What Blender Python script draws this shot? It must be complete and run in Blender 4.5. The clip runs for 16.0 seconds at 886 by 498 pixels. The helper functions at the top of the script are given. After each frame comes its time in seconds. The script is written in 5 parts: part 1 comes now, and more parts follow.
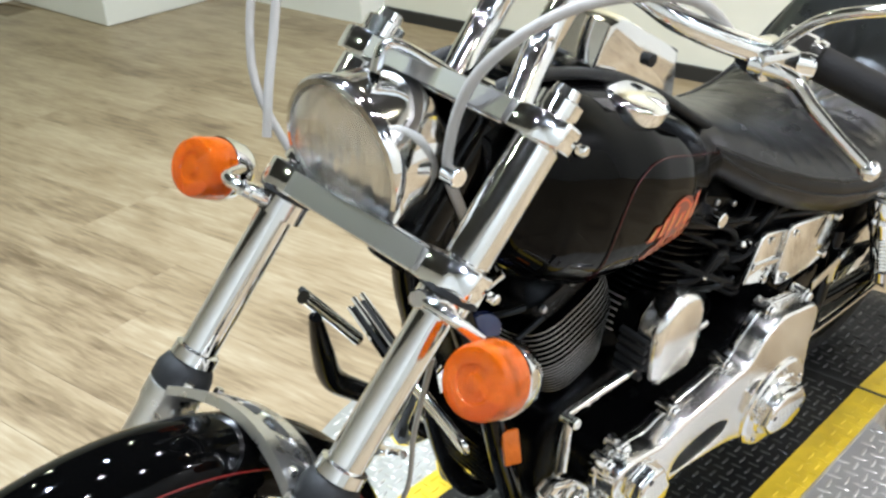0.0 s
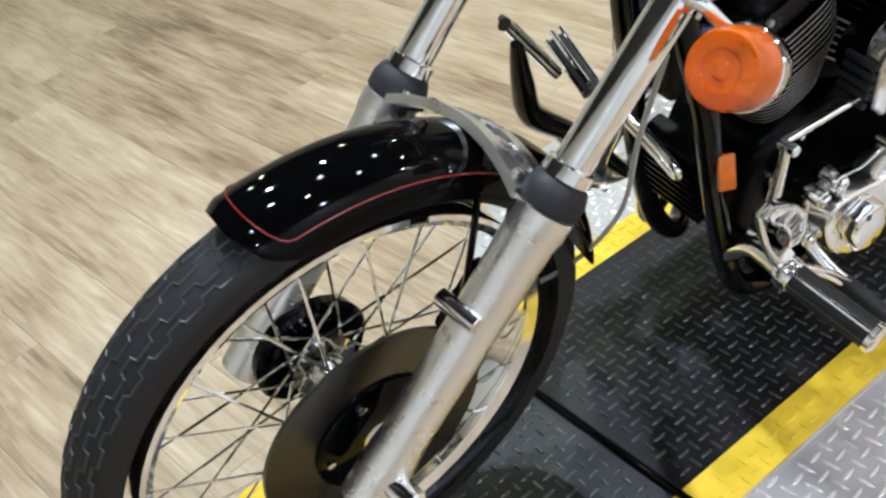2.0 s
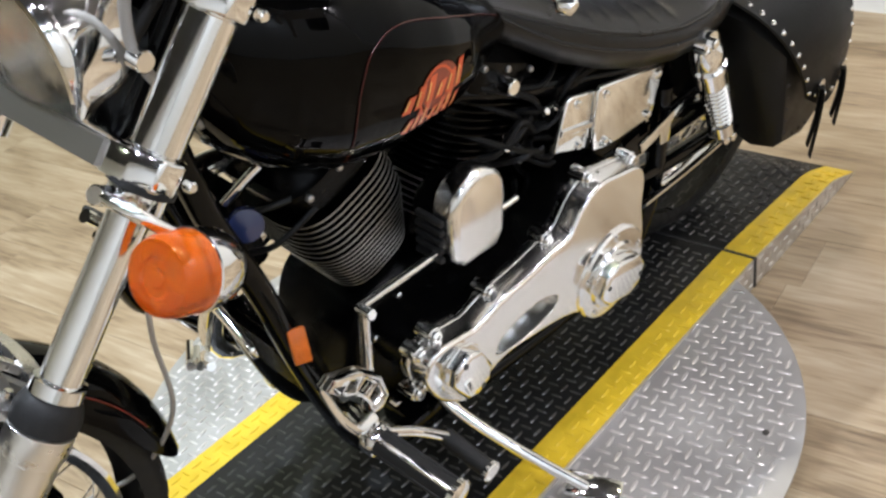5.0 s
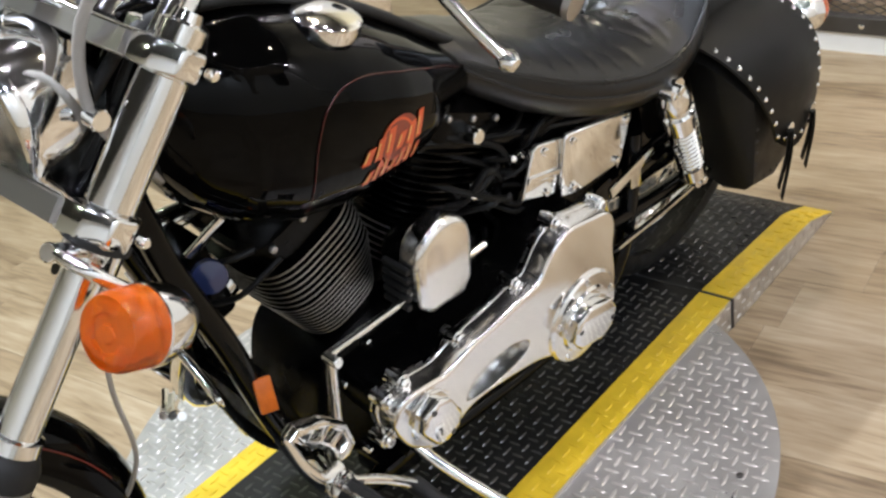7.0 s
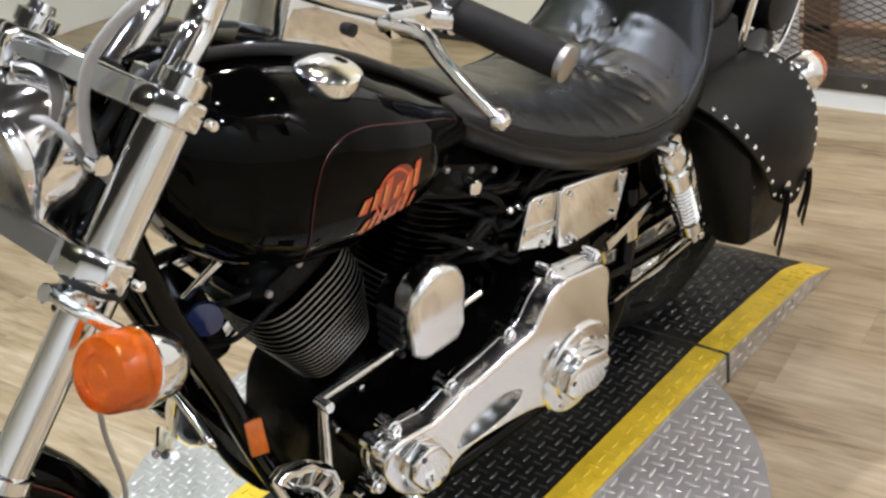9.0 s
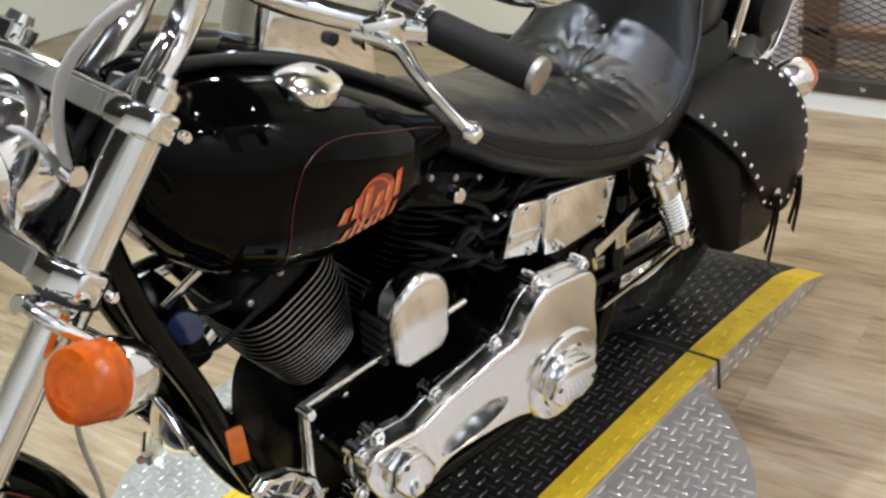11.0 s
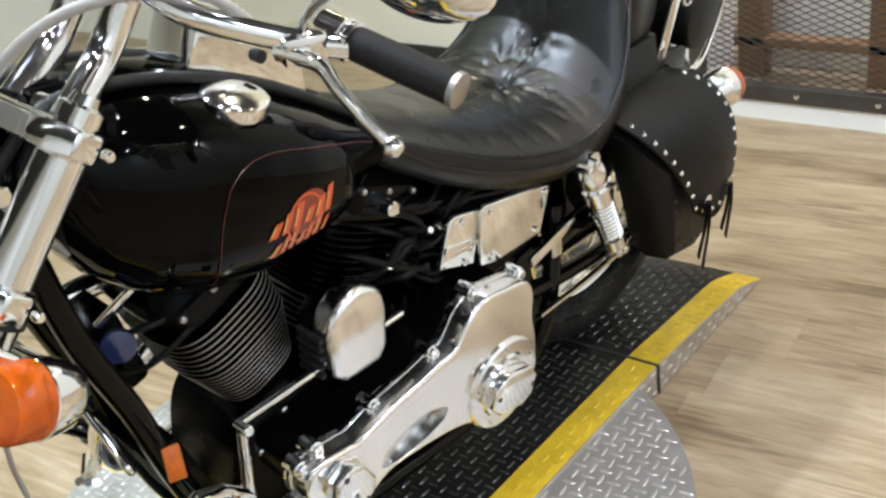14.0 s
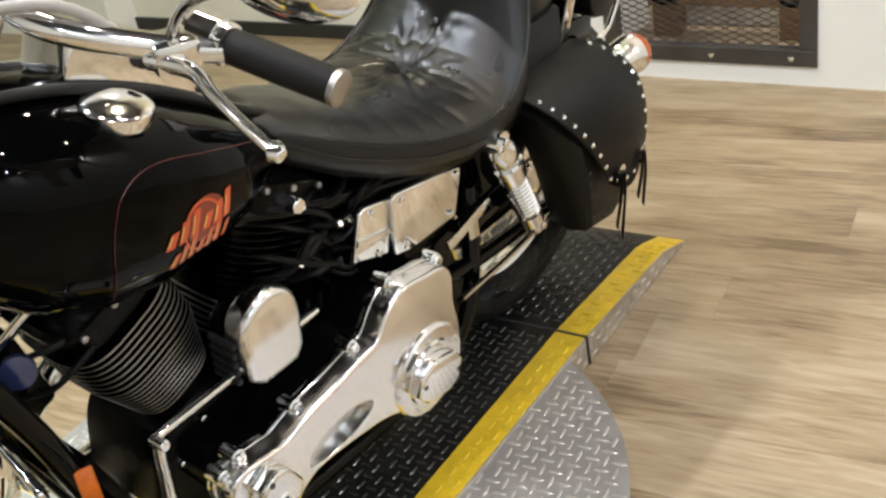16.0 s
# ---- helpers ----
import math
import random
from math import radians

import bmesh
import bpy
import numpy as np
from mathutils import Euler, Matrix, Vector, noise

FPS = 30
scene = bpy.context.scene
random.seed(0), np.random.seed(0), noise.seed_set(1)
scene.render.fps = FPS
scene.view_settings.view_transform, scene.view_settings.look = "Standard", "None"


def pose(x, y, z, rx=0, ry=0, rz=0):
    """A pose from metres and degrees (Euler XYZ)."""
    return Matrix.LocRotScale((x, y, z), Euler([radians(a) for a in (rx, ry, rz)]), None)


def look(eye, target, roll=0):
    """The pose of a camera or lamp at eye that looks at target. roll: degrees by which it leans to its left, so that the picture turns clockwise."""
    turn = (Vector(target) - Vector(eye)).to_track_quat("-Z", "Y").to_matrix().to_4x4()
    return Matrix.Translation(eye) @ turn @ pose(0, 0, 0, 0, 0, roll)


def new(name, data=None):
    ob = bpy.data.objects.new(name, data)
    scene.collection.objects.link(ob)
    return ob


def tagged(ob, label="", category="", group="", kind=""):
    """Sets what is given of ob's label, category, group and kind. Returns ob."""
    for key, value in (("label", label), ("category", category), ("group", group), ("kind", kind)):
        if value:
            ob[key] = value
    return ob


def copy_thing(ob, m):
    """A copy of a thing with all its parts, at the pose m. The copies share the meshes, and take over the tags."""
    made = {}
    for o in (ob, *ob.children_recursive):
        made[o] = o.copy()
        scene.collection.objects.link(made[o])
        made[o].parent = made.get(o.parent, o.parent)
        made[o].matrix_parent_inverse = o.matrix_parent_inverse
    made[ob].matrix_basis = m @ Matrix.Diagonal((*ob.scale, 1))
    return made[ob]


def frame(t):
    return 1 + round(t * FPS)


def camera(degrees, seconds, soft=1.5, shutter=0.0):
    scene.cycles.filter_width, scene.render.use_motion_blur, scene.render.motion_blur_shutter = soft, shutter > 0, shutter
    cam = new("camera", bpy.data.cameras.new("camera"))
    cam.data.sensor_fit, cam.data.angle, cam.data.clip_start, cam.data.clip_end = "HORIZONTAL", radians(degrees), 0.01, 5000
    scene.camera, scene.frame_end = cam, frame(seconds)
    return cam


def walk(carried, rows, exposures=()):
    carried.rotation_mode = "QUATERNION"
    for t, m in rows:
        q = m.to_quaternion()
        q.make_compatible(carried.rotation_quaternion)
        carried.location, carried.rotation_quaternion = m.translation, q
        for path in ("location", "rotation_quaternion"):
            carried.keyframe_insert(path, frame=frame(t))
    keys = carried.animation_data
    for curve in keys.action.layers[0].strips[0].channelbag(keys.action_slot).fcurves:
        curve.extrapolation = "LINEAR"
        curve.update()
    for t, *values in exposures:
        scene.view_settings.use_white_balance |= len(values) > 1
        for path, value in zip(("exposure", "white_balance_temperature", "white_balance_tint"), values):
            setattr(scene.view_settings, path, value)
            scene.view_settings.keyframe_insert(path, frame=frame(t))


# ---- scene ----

# ---- camera ----
cam = camera(46.1, 16.0, soft=2.6)
PATH = [
    (0, (1.243, 0.858, 1.395), (-0.006, -0.405, 0.476), -3.7),
    (0.5, (1.266, 0.861, 1.376), (0.126, -0.432, 0.362), -4.6),
    (1, (1.276, 0.831, 1.339), (0.22, -0.441, 0.213), -5.1),
    (1.5, (1.302, 0.817, 1.321), (0.346, -0.453, 0.108), -6.5),
    (2, (1.33, 0.812, 1.297), (0.439, -0.506, 0.085), -9.2),
    (2.5, (1.347, 0.826, 1.296), (0.529, -0.548, 0.095), -8.9),
    (3, (1.286, 0.866, 1.322), (0.278, -0.52, 0.291), -7.3),
    (3.5, (1.146, 0.951, 1.318), (0.047, -0.386, 0.317), -4.6),
    (4, (1.066, 1.006, 1.303), (-0.082, -0.262, 0.266), -6.9),
    (4.2, (1.06, 1.015, 1.298), (-0.101, -0.225, 0.242), -7.5),
    (6.3, (1.021, 1.03, 1.311), (-0.235, -0.124, 0.266), -10.8),
    (6.5, (1.021, 1.044, 1.312), (-0.229, -0.154, 0.311), -10.5),
    (7, (1.013, 1.069, 1.313), (-0.228, -0.142, 0.317), -10.1),
    (7.5, (1.014, 1.083, 1.314), (-0.23, -0.139, 0.333), -10.2),
    (8, (1.002, 1.097, 1.31), (-0.27, -0.103, 0.339), -11.0),
    (8.5, (1.012, 1.093, 1.324), (-0.26, -0.142, 0.399), -8.7),
    (11, (0.983, 1.117, 1.337), (-0.274, -0.133, 0.412), -8.5),
    (11.5, (0.979, 1.124, 1.341), (-0.287, -0.126, 0.427), -8.8),
    (12, (0.982, 1.133, 1.34), (-0.284, -0.111, 0.417), -8.9),
    (12.5, (0.975, 1.13, 1.341), (-0.315, -0.095, 0.426), -9.0),
    (13, (0.984, 1.133, 1.346), (-0.32, -0.089, 0.449), -8.6),
    (13.5, (0.98, 1.145, 1.342), (-0.324, -0.067, 0.431), -9.0),
    (14, (0.975, 1.15, 1.339), (-0.348, -0.04, 0.425), -8.5),
    (14.5, (0.974, 1.155, 1.34), (-0.369, -0.018, 0.434), -8.8),
    (15, (0.962, 1.159, 1.35), (-0.411, 0.015, 0.451), -9.3),
    (15.5, (0.964, 1.153, 1.355), (-0.416, 0.021, 0.453), -9.6),
    (16, (0.918, 1.17, 1.344), (-0.441, 0.076, 0.367), -11.3),
]
walk(cam, [(t, look(eye, target, roll)) for t, eye, target, roll in PATH],
     exposures=[(0, 0.12, 5900, 12), (0.7, 0.04, 5950, 13), (2.0, -0.1, 5850, 15), (3.0, -0.12, 5850, 14), (4.0, -0.16, 6050, 17), (8.0, -0.25, 6200, 17), (11.0, -0.32, 6150, 16), (12.0, -0.2, 6050, 14), (13, -0.12, 6050, 13), (15, -0.14, 6250, 13), (16, -0.28, 6600, 15)])

# ---- room light: small round ceiling spots in a closed showroom, plus added fill lamps ----
world = bpy.data.worlds.new("room")
world.use_nodes = True
world.node_tree.nodes["Background"].inputs[0].default_value = (0.9, 0.92, 1.0, 1)
world.node_tree.nodes["Background"].inputs[1].default_value = 0.1
scene.world = world
CEIL = 3.0
WARM, COOL, GREEN, GOLDEN = (1.0, 0.965, 0.96), (0.82, 0.925, 1.0), (0.9, 1.0, 0.66), (1.0, 0.91, 0.62)
# Green and golden lamps are added to tint and light the outer floor.
# Lamps at y 3.0, at x -2.8 and past x 2 are added fill.
LAMPS = [(0.75, -0.85, 42, COOL), (-0.05, -0.8, 30, COOL), (0.25, 0.3, 10, WARM), (1.0, 0.3, 10, WARM), (-0.75, 0.3, 11, WARM), (0.55, 1.2, 9, WARM), (-0.4, 1.3, 11, WARM), (1.6, 1.2, 8, COOL),
         (-1.5, 1.3, 14, GOLDEN), (-1.5, -0.7, 22, GOLDEN), (-0.9, -2.1, 14, GREEN), (0.6, -2.5, 9, GREEN), (0.0, -3.9, 15, GREEN), (2.3, -1.5, 5, GREEN), (2.5, 0.5, 8, COOL), (2.2, 3.0, 44, COOL), (0.2, 3.0, 44, COOL), (-2.0, 3.0, 26, WARM), (-2.8, -0.6, 30, WARM), (-2.8, 0.7, 38, WARM)]
for sx, sy, power, tone in LAMPS:
    lamp = bpy.data.lights.new("spot_and_fill_light", "AREA")
    lamp.shape, lamp.size, lamp.energy, lamp.color = "DISK", 0.085, power, tone
    lamp.spread = radians(130 if power > 29 and sy < -0.7 else 170)
    new("spot_and_fill_light", lamp).matrix_world = pose(sx, sy, CEIL - 0.03)


# ---- materials ----
def mat(name, base=(0.5, 0.5, 0.5), rough=0.5, metal=0.0, coat=0.0, bump=0.0, bump_scale=200.0, vary=0.0, vary_scale=8.0, trans=0.0, spec=0.5, rough_vary=0.0, stretch=None, obj_rand=0.0, coords="Object"):
    m = bpy.data.materials.new(name)
    m.use_nodes = True
    nt = m.node_tree
    b = nt.nodes["Principled BSDF"]
    b.inputs["Base Color"].default_value = (*base, 1)
    b.inputs["Roughness"].default_value = rough
    b.inputs["Metallic"].default_value = metal
    b.inputs["Coat Weight"].default_value = coat
    b.inputs["Coat Roughness"].default_value = 0.03
    b.inputs["Transmission Weight"].default_value = trans
    b.inputs["Specular IOR Level"].default_value = spec
    co = nt.nodes.new("ShaderNodeTexCoord").outputs[coords]
    if stretch:
        mp = nt.nodes.new("ShaderNodeMapping")
        mp.inputs["Scale"].default_value = stretch
        nt.links.new(co, mp.inputs[0])
        co = mp.outputs[0]
    if vary or rough_vary:
        n1 = nt.nodes.new("ShaderNodeTexNoise")
        n1.inputs["Scale"].default_value, n1.inputs["Detail"].default_value = vary_scale, 6
        nt.links.new(co, n1.inputs["Vector"])
        if vary:
            mix = nt.nodes.new("ShaderNodeMix")
            mix.data_type = "RGBA"
            mix.inputs[6].default_value = (*[c * (1 - vary) for c in base], 1)
            mix.inputs[7].default_value = (*[min(1, c * (1 + vary)) for c in base], 1)
            nt.links.new(n1.outputs["Fac"], mix.inputs[0])
            nt.links.new(mix.outputs[2], b.inputs["Base Color"])
        if rough_vary:
            mr = nt.nodes.new("ShaderNodeMapRange")
            mr.inputs[1].default_value, mr.inputs[2].default_value = 0.3, 0.7
            mr.inputs[3].default_value, mr.inputs[4].default_value = max(0.0, rough - rough_vary), min(1, rough + rough_vary)
            nt.links.new(n1.outputs["Fac"], mr.inputs[0])
            nt.links.new(mr.outputs[0], b.inputs["Roughness"])
    if bump:
        n2 = nt.nodes.new("ShaderNodeTexNoise")
        n2.inputs["Scale"].default_value, n2.inputs["Detail"].default_value = bump_scale, 4
        nt.links.new(co, n2.inputs["Vector"])
        bp = nt.nodes.new("ShaderNodeBump")
        bp.inputs["Strength"].default_value, bp.inputs["Distance"].default_value = bump, 0.002
        nt.links.new(n2.outputs["Fac"], bp.inputs["Height"])
        nt.links.new(bp.outputs[0], b.inputs["Normal"])
    return m


CHROME = mat("chrome", (0.88, 0.88, 0.87), 0.075, 1.0, rough_vary=0.03, vary_scale=30)
COVER = mat("polished_cover", (0.9, 0.89, 0.87), 0.15, 1.0, rough_vary=0.04, vary_scale=25)
POLISHED = mat("polished_aluminium", (0.82, 0.8, 0.77), 0.3, 1.0, rough_vary=0.06, vary_scale=40, bump=0.03, bump_scale=500)
SATIN = mat("satin_chrome", (0.42, 0.405, 0.39), 0.36, 1.0, rough_vary=0.015, vary_scale=40)
CAST = mat("cast_aluminium", (0.4, 0.39, 0.38), 0.42, 1.0, bump=0.15, bump_scale=600, rough_vary=0.1)
GLOSS = mat("black_paint", (0.001, 0.001, 0.001), 0.03, 0.0, spec=0.1, rough_vary=0.015, vary_scale=60)
ENGINE = mat("black_engine_coating", (0.0012, 0.0012, 0.0012), 0.2, 0.0, spec=0.1, bump=0.2, bump_scale=900, rough_vary=0.1)
FRAMEB = mat("black_frame_paint", (0.0015, 0.0015, 0.0015), 0.08, spec=0.2, rough_vary=0.03)
LEATHER = mat("black_leather", (0.005, 0.0048, 0.0045), 0.29, bump=0.22, bump_scale=420, rough_vary=0.02, vary=0.25, vary_scale=25, spec=0.45)
BAGL = mat("black_bag_leather", (0.005, 0.0048, 0.0042), 0.4, spec=0.22, bump=0.4, bump_scale=350, rough_vary=0.08, vary=0.3, vary_scale=18)
RUBBER = mat("black_rubber", (0.008, 0.008, 0.008), 0.6, spec=0.35, bump=0.3, bump_scale=500, rough_vary=0.1, vary=0.3, vary_scale=30)
HOSE = mat("black_hose", (0.0025, 0.0025, 0.0025), 0.42, spec=0.18, bump=0.2, bump_scale=400)
GRIP = mat("grip_rubber", (0.008, 0.007, 0.006), 0.65, spec=0.2, bump=0.3, bump_scale=400)
AMBER = mat("amber_lens", (1.0, 0.185, 0.003), 0.05, trans=0.7, spec=0.5, bump=0.35, bump_scale=110, vary=0.12, vary_scale=50)
REFLECT = mat("amber_reflector", (0.55, 0.12, 0.005), 0.2, bump=0.6, bump_scale=300, vary=0.3, vary_scale=60)
RED = mat("red_pinstripe", (0.13, 0.007, 0.005), 0.3)
DULLRED = mat("dull_red_pinstripe", (0.05, 0.004, 0.004), 0.25)
BRICKRED = mat("brick_red_decal", (0.2, 0.022, 0.01), 0.3, coat=0.5, vary=0.3, vary_scale=120)
ORANGE = mat("orange_decal", (0.62, 0.085, 0.02), 0.35, coat=0.5)
GOLD = mat("gold_decal", (0.75, 0.42, 0.12), 0.35, coat=0.5)
GLASS = mat("lamp_glass", (0.98, 0.98, 0.97), 0.12, trans=1.0, bump=0.9, bump_scale=70, stretch=(1, 1, 0.2))
BRAID = mat("grey_cable_sleeve", (0.33, 0.31, 0.28), 0.45, bump=0.3, bump_scale=900)
# dark blue that paints a bluish mirror reflection as a base colour
BLUEREFL = mat("blue_reflection", (0.02, 0.03, 0.09), 0.2, coat=0.8)
PLATEB = mat("black_tread_plate", (0.008, 0.008, 0.008), 0.44, 0.0, spec=0.28, rough_vary=0.12, vary=0.5, vary_scale=9, bump=0.15, bump_scale=300)
PLATES = mat("bare_tread_plate", (0.42, 0.41, 0.395), 0.45, 0.7, rough_vary=0.12, vary=0.25, vary_scale=7, bump=0.12, bump_scale=260)
LUG = mat("bare_tread_lug", (0.62, 0.6, 0.575), 0.38, 0.75, rough_vary=0.12, vary=0.2, vary_scale=9)
SKIRT = mat("bare_tread_side", (0.6, 0.58, 0.55), 0.4, 0.9, rough_vary=0.12, vary=0.3, vary_scale=7, bump=0.12, bump_scale=260)
YELLOW = mat("yellow_paint", (0.64, 0.44, 0.02), 0.42, rough_vary=0.12, vary=0.35, vary_scale=22, bump=0.15, bump_scale=200)
WALLW = mat("white_wall_paint", (0.84, 0.84, 0.81), 0.6, bump=0.1, bump_scale=150, vary=0.03)
WORN = mat("worn_tread", (0.085, 0.083, 0.08), 0.3, 0.75, rough_vary=0.1, vary=0.6, vary_scale=7)
WALLB = mat("cream_wall_paint", (0.78, 0.755, 0.66), 0.6, bump=0.1, bump_scale=150, vary=0.03)
CEILM = mat("black_ceiling_paint", (0.03, 0.03, 0.03), 0.8, bump=0.1, vary=0.03)
DARK = mat("dark_base_trim", (0.02, 0.02, 0.02), 0.5, bump=0.1)
STEEL = mat("dark_raw_steel", (0.09, 0.085, 0.08), 0.5, 0.7, bump=0.2, rough_vary=0.15, vary=0.4, vary_scale=12)
BROWNW = mat("brown_timber", (0.22, 0.12, 0.055), 0.6, bump=0.2, vary=0.3, vary_scale=10, stretch=(1, 1, 6))


def wood():
    m = bpy.data.materials.new("vinyl_plank")
    m.use_nodes = True
    nt = m.node_tree
    b = nt.nodes["Principled BSDF"]
    N = nt.nodes.new
    info = N("ShaderNodeObjectInfo")
    tc = N("ShaderNodeTexCoord")
    off = N("ShaderNodeVectorMath")
    off.operation = "MULTIPLY_ADD"
    off.inputs[1].default_value = (1, 1, 1)
    sc = N("ShaderNodeVectorMath")
    sc.operation = "SCALE"
    sc.inputs[0].default_value = (17, 31, 7)
    nt.links.new(info.outputs["Random"], sc.inputs["Scale"])
    nt.links.new(tc.outputs["Object"], off.inputs[0])
    nt.links.new(sc.outputs[0], off.inputs[2])
    mp = N("ShaderNodeMapping")
    mp.inputs["Scale"].default_value = (1, 0.09, 1)
    nt.links.new(off.outputs[0], mp.inputs[0])
    g = N("ShaderNodeTexNoise")
    g.inputs["Scale"].default_value, g.inputs["Detail"].default_value, g.inputs["Distortion"].default_value = 80, 9, 0.7
    nt.links.new(mp.outputs[0], g.inputs["Vector"])
    mp2 = N("ShaderNodeMapping")
    mp2.inputs["Scale"].default_value = (1, 0.25, 1)
    nt.links.new(off.outputs[0], mp2.inputs[0])
    g2 = N("ShaderNodeTexNoise")
    g2.inputs["Scale"].default_value, g2.inputs["Detail"].default_value = 11, 7
    nt.links.new(mp2.outputs[0], g2.inputs["Vector"])
    add = N("ShaderNodeMath")
    add.operation = "ADD"
    nt.links.new(g.outputs["Fac"], add.inputs[0])
    nt.links.new(g2.outputs["Fac"], add.inputs[1])
    add2 = N("ShaderNodeMath")
    add2.operation = "MULTIPLY_ADD"
    nt.links.new(info.outputs["Random"], add2.inputs[0])
    add2.inputs[1].default_value = 0.27
    nt.links.new(add.outputs[0], add2.inputs[2])
    r = N("ShaderNodeValToRGB")
    r.color_ramp.elements[0].position, r.color_ramp.elements[0].color = 0.37, (0.125, 0.082, 0.044, 1)
    r.color_ramp.elements[1].position, r.color_ramp.elements[1].color = 0.82, (0.47, 0.385, 0.265, 1)
    e = r.color_ramp.elements.new(0.55)
    e.color = (0.3, 0.222, 0.132, 1)
    half = N("ShaderNodeMath")
    half.operation = "MULTIPLY"
    half.inputs[1].default_value = 0.5
    nt.links.new(add2.outputs[0], half.inputs[0])
    nt.links.new(half.outputs[0], r.inputs[0])
    nt.links.new(r.outputs[0], b.inputs["Base Color"])
    b.inputs["Roughness"].default_value = 0.4
    bp = N("ShaderNodeBump")
    bp.inputs["Strength"].default_value, bp.inputs["Distance"].default_value = 0.25, 0.001
    nt.links.new(g.outputs["Fac"], bp.inputs["Height"])
    nt.links.new(bp.outputs[0], b.inputs["Normal"])
    return m


WOOD = wood()


# ---- mesh helpers ----
def part(name, geo, material, parent=None, label="", smooth=40):
    """One mesh object from (verts, faces) or a bmesh, under a thing or a part."""
    me = bpy.data.meshes.new(name)
    if isinstance(geo, bmesh.types.BMesh):
        bmesh.ops.recalc_face_normals(geo, faces=geo.faces)
        geo.to_mesh(me)
        geo.free()
    else:
        bm = bmesh.new()
        me.from_pydata([tuple(v) for v in geo[0]], [], geo[1])
        bm.from_mesh(me)
        bmesh.ops.recalc_face_normals(bm, faces=bm.faces)
        bm.to_mesh(me)
        bm.free()
    for m in material if isinstance(material, (list, tuple)) else [material]:
        me.materials.append(m)
    if smooth:
        me.shade_smooth()
        me.set_sharp_from_angle(angle=radians(smooth))
    ob = new(name, me)
    ob.parent = parent
    if label:
        ob["label"] = label
    return ob


def join(*geos):
    v, f = [], []
    for gv, gf in geos:
        n = len(v)
        v += [tuple(p) for p in gv]
        f += [tuple(i + n for i in q) for q in gf]
    return v, f


def smooth_path(pts, n=6):
    p = [Vector(q) for q in pts]
    if len(p) < 3:
        return p
    out = []
    for i in range(len(p) - 1):
        a, b, c, d = p[max(i - 1, 0)], p[i], p[i + 1], p[min(i + 2, len(p) - 1)]
        for k in range(n):
            t = k / n
            out.append(0.5 * ((2 * b) + (c - a) * t + (2 * a - 5 * b + 4 * c - d) * t * t + (3 * b - a - 3 * c + d) * t ** 3))
    return out + [p[-1]]


def sweep(pts, r, n=12, curve=True, sub=6, flat=1.0):
    """A round bar along a path; r may be a list of radii, one for each given point."""
    path = smooth_path(pts, sub) if curve and len(pts) > 2 else [Vector(q) for q in pts]
    rs = np.interp(np.linspace(0, 1, len(path)), np.linspace(0, 1, len(r)), r) if isinstance(r, (list, tuple)) else [r] * len(path)
    v, f, nrm = [], [], None
    for i, p in enumerate(path):
        t = (path[min(i + 1, len(path) - 1)] - path[max(i - 1, 0)]).normalized()
        if nrm is None:
            nrm = t.orthogonal().normalized()
        nrm = (nrm - t * nrm.dot(t)).normalized()
        bi = t.cross(nrm)
        for k in range(n):
            a = 2 * math.pi * k / n
            v.append(p + (nrm * math.cos(a) + bi * math.sin(a) * flat) * rs[i])
    for i in range(len(path) - 1):
        for k in range(n):
            f.append((i * n + k, i * n + (k + 1) % n, (i + 1) * n + (k + 1) % n, (i + 1) * n + k))
    f += [tuple(range(n)), tuple(range(len(v) - n, len(v)))]
    return v, f


def lathe(profile, origin, axis, n=32, shape="solid"):
    """Turns (radius, height) pairs round an axis; a ring joins its ends, a shell leaves them open."""
    axis = Vector(axis).normalized()
    u = axis.orthogonal().normalized()
    w = axis.cross(u)
    v, f, m = [], [], len(profile)
    for r, h in profile:
        for k in range(n):
            a = 2 * math.pi * k / n
            v.append(Vector(origin) + axis * h + (u * math.cos(a) + w * math.sin(a)) * max(r, 1e-5))
    for i in range(m - 1):
        for k in range(n):
            f.append((i * n + k, i * n + (k + 1) % n, (i + 1) * n + (k + 1) % n, (i + 1) * n + k))
    if shape == "solid":
        f += [tuple(range(n)), tuple(range((m - 1) * n, m * n))]
    elif shape == "ring":
        f += [((m - 1) * n + k, (m - 1) * n + (k + 1) % n, (k + 1) % n, k) for k in range(n)]
    return v, f


def rod(a, b, r, n=16, bevel=0.0015):
    a, b = Vector(a), Vector(b)
    h = (b - a).length
    bevel = min(bevel, r * 0.4, h * 0.3)
    return lathe([(r - bevel, 0), (r, bevel), (r, h - bevel), (r - bevel, h)], a, b - a, n)


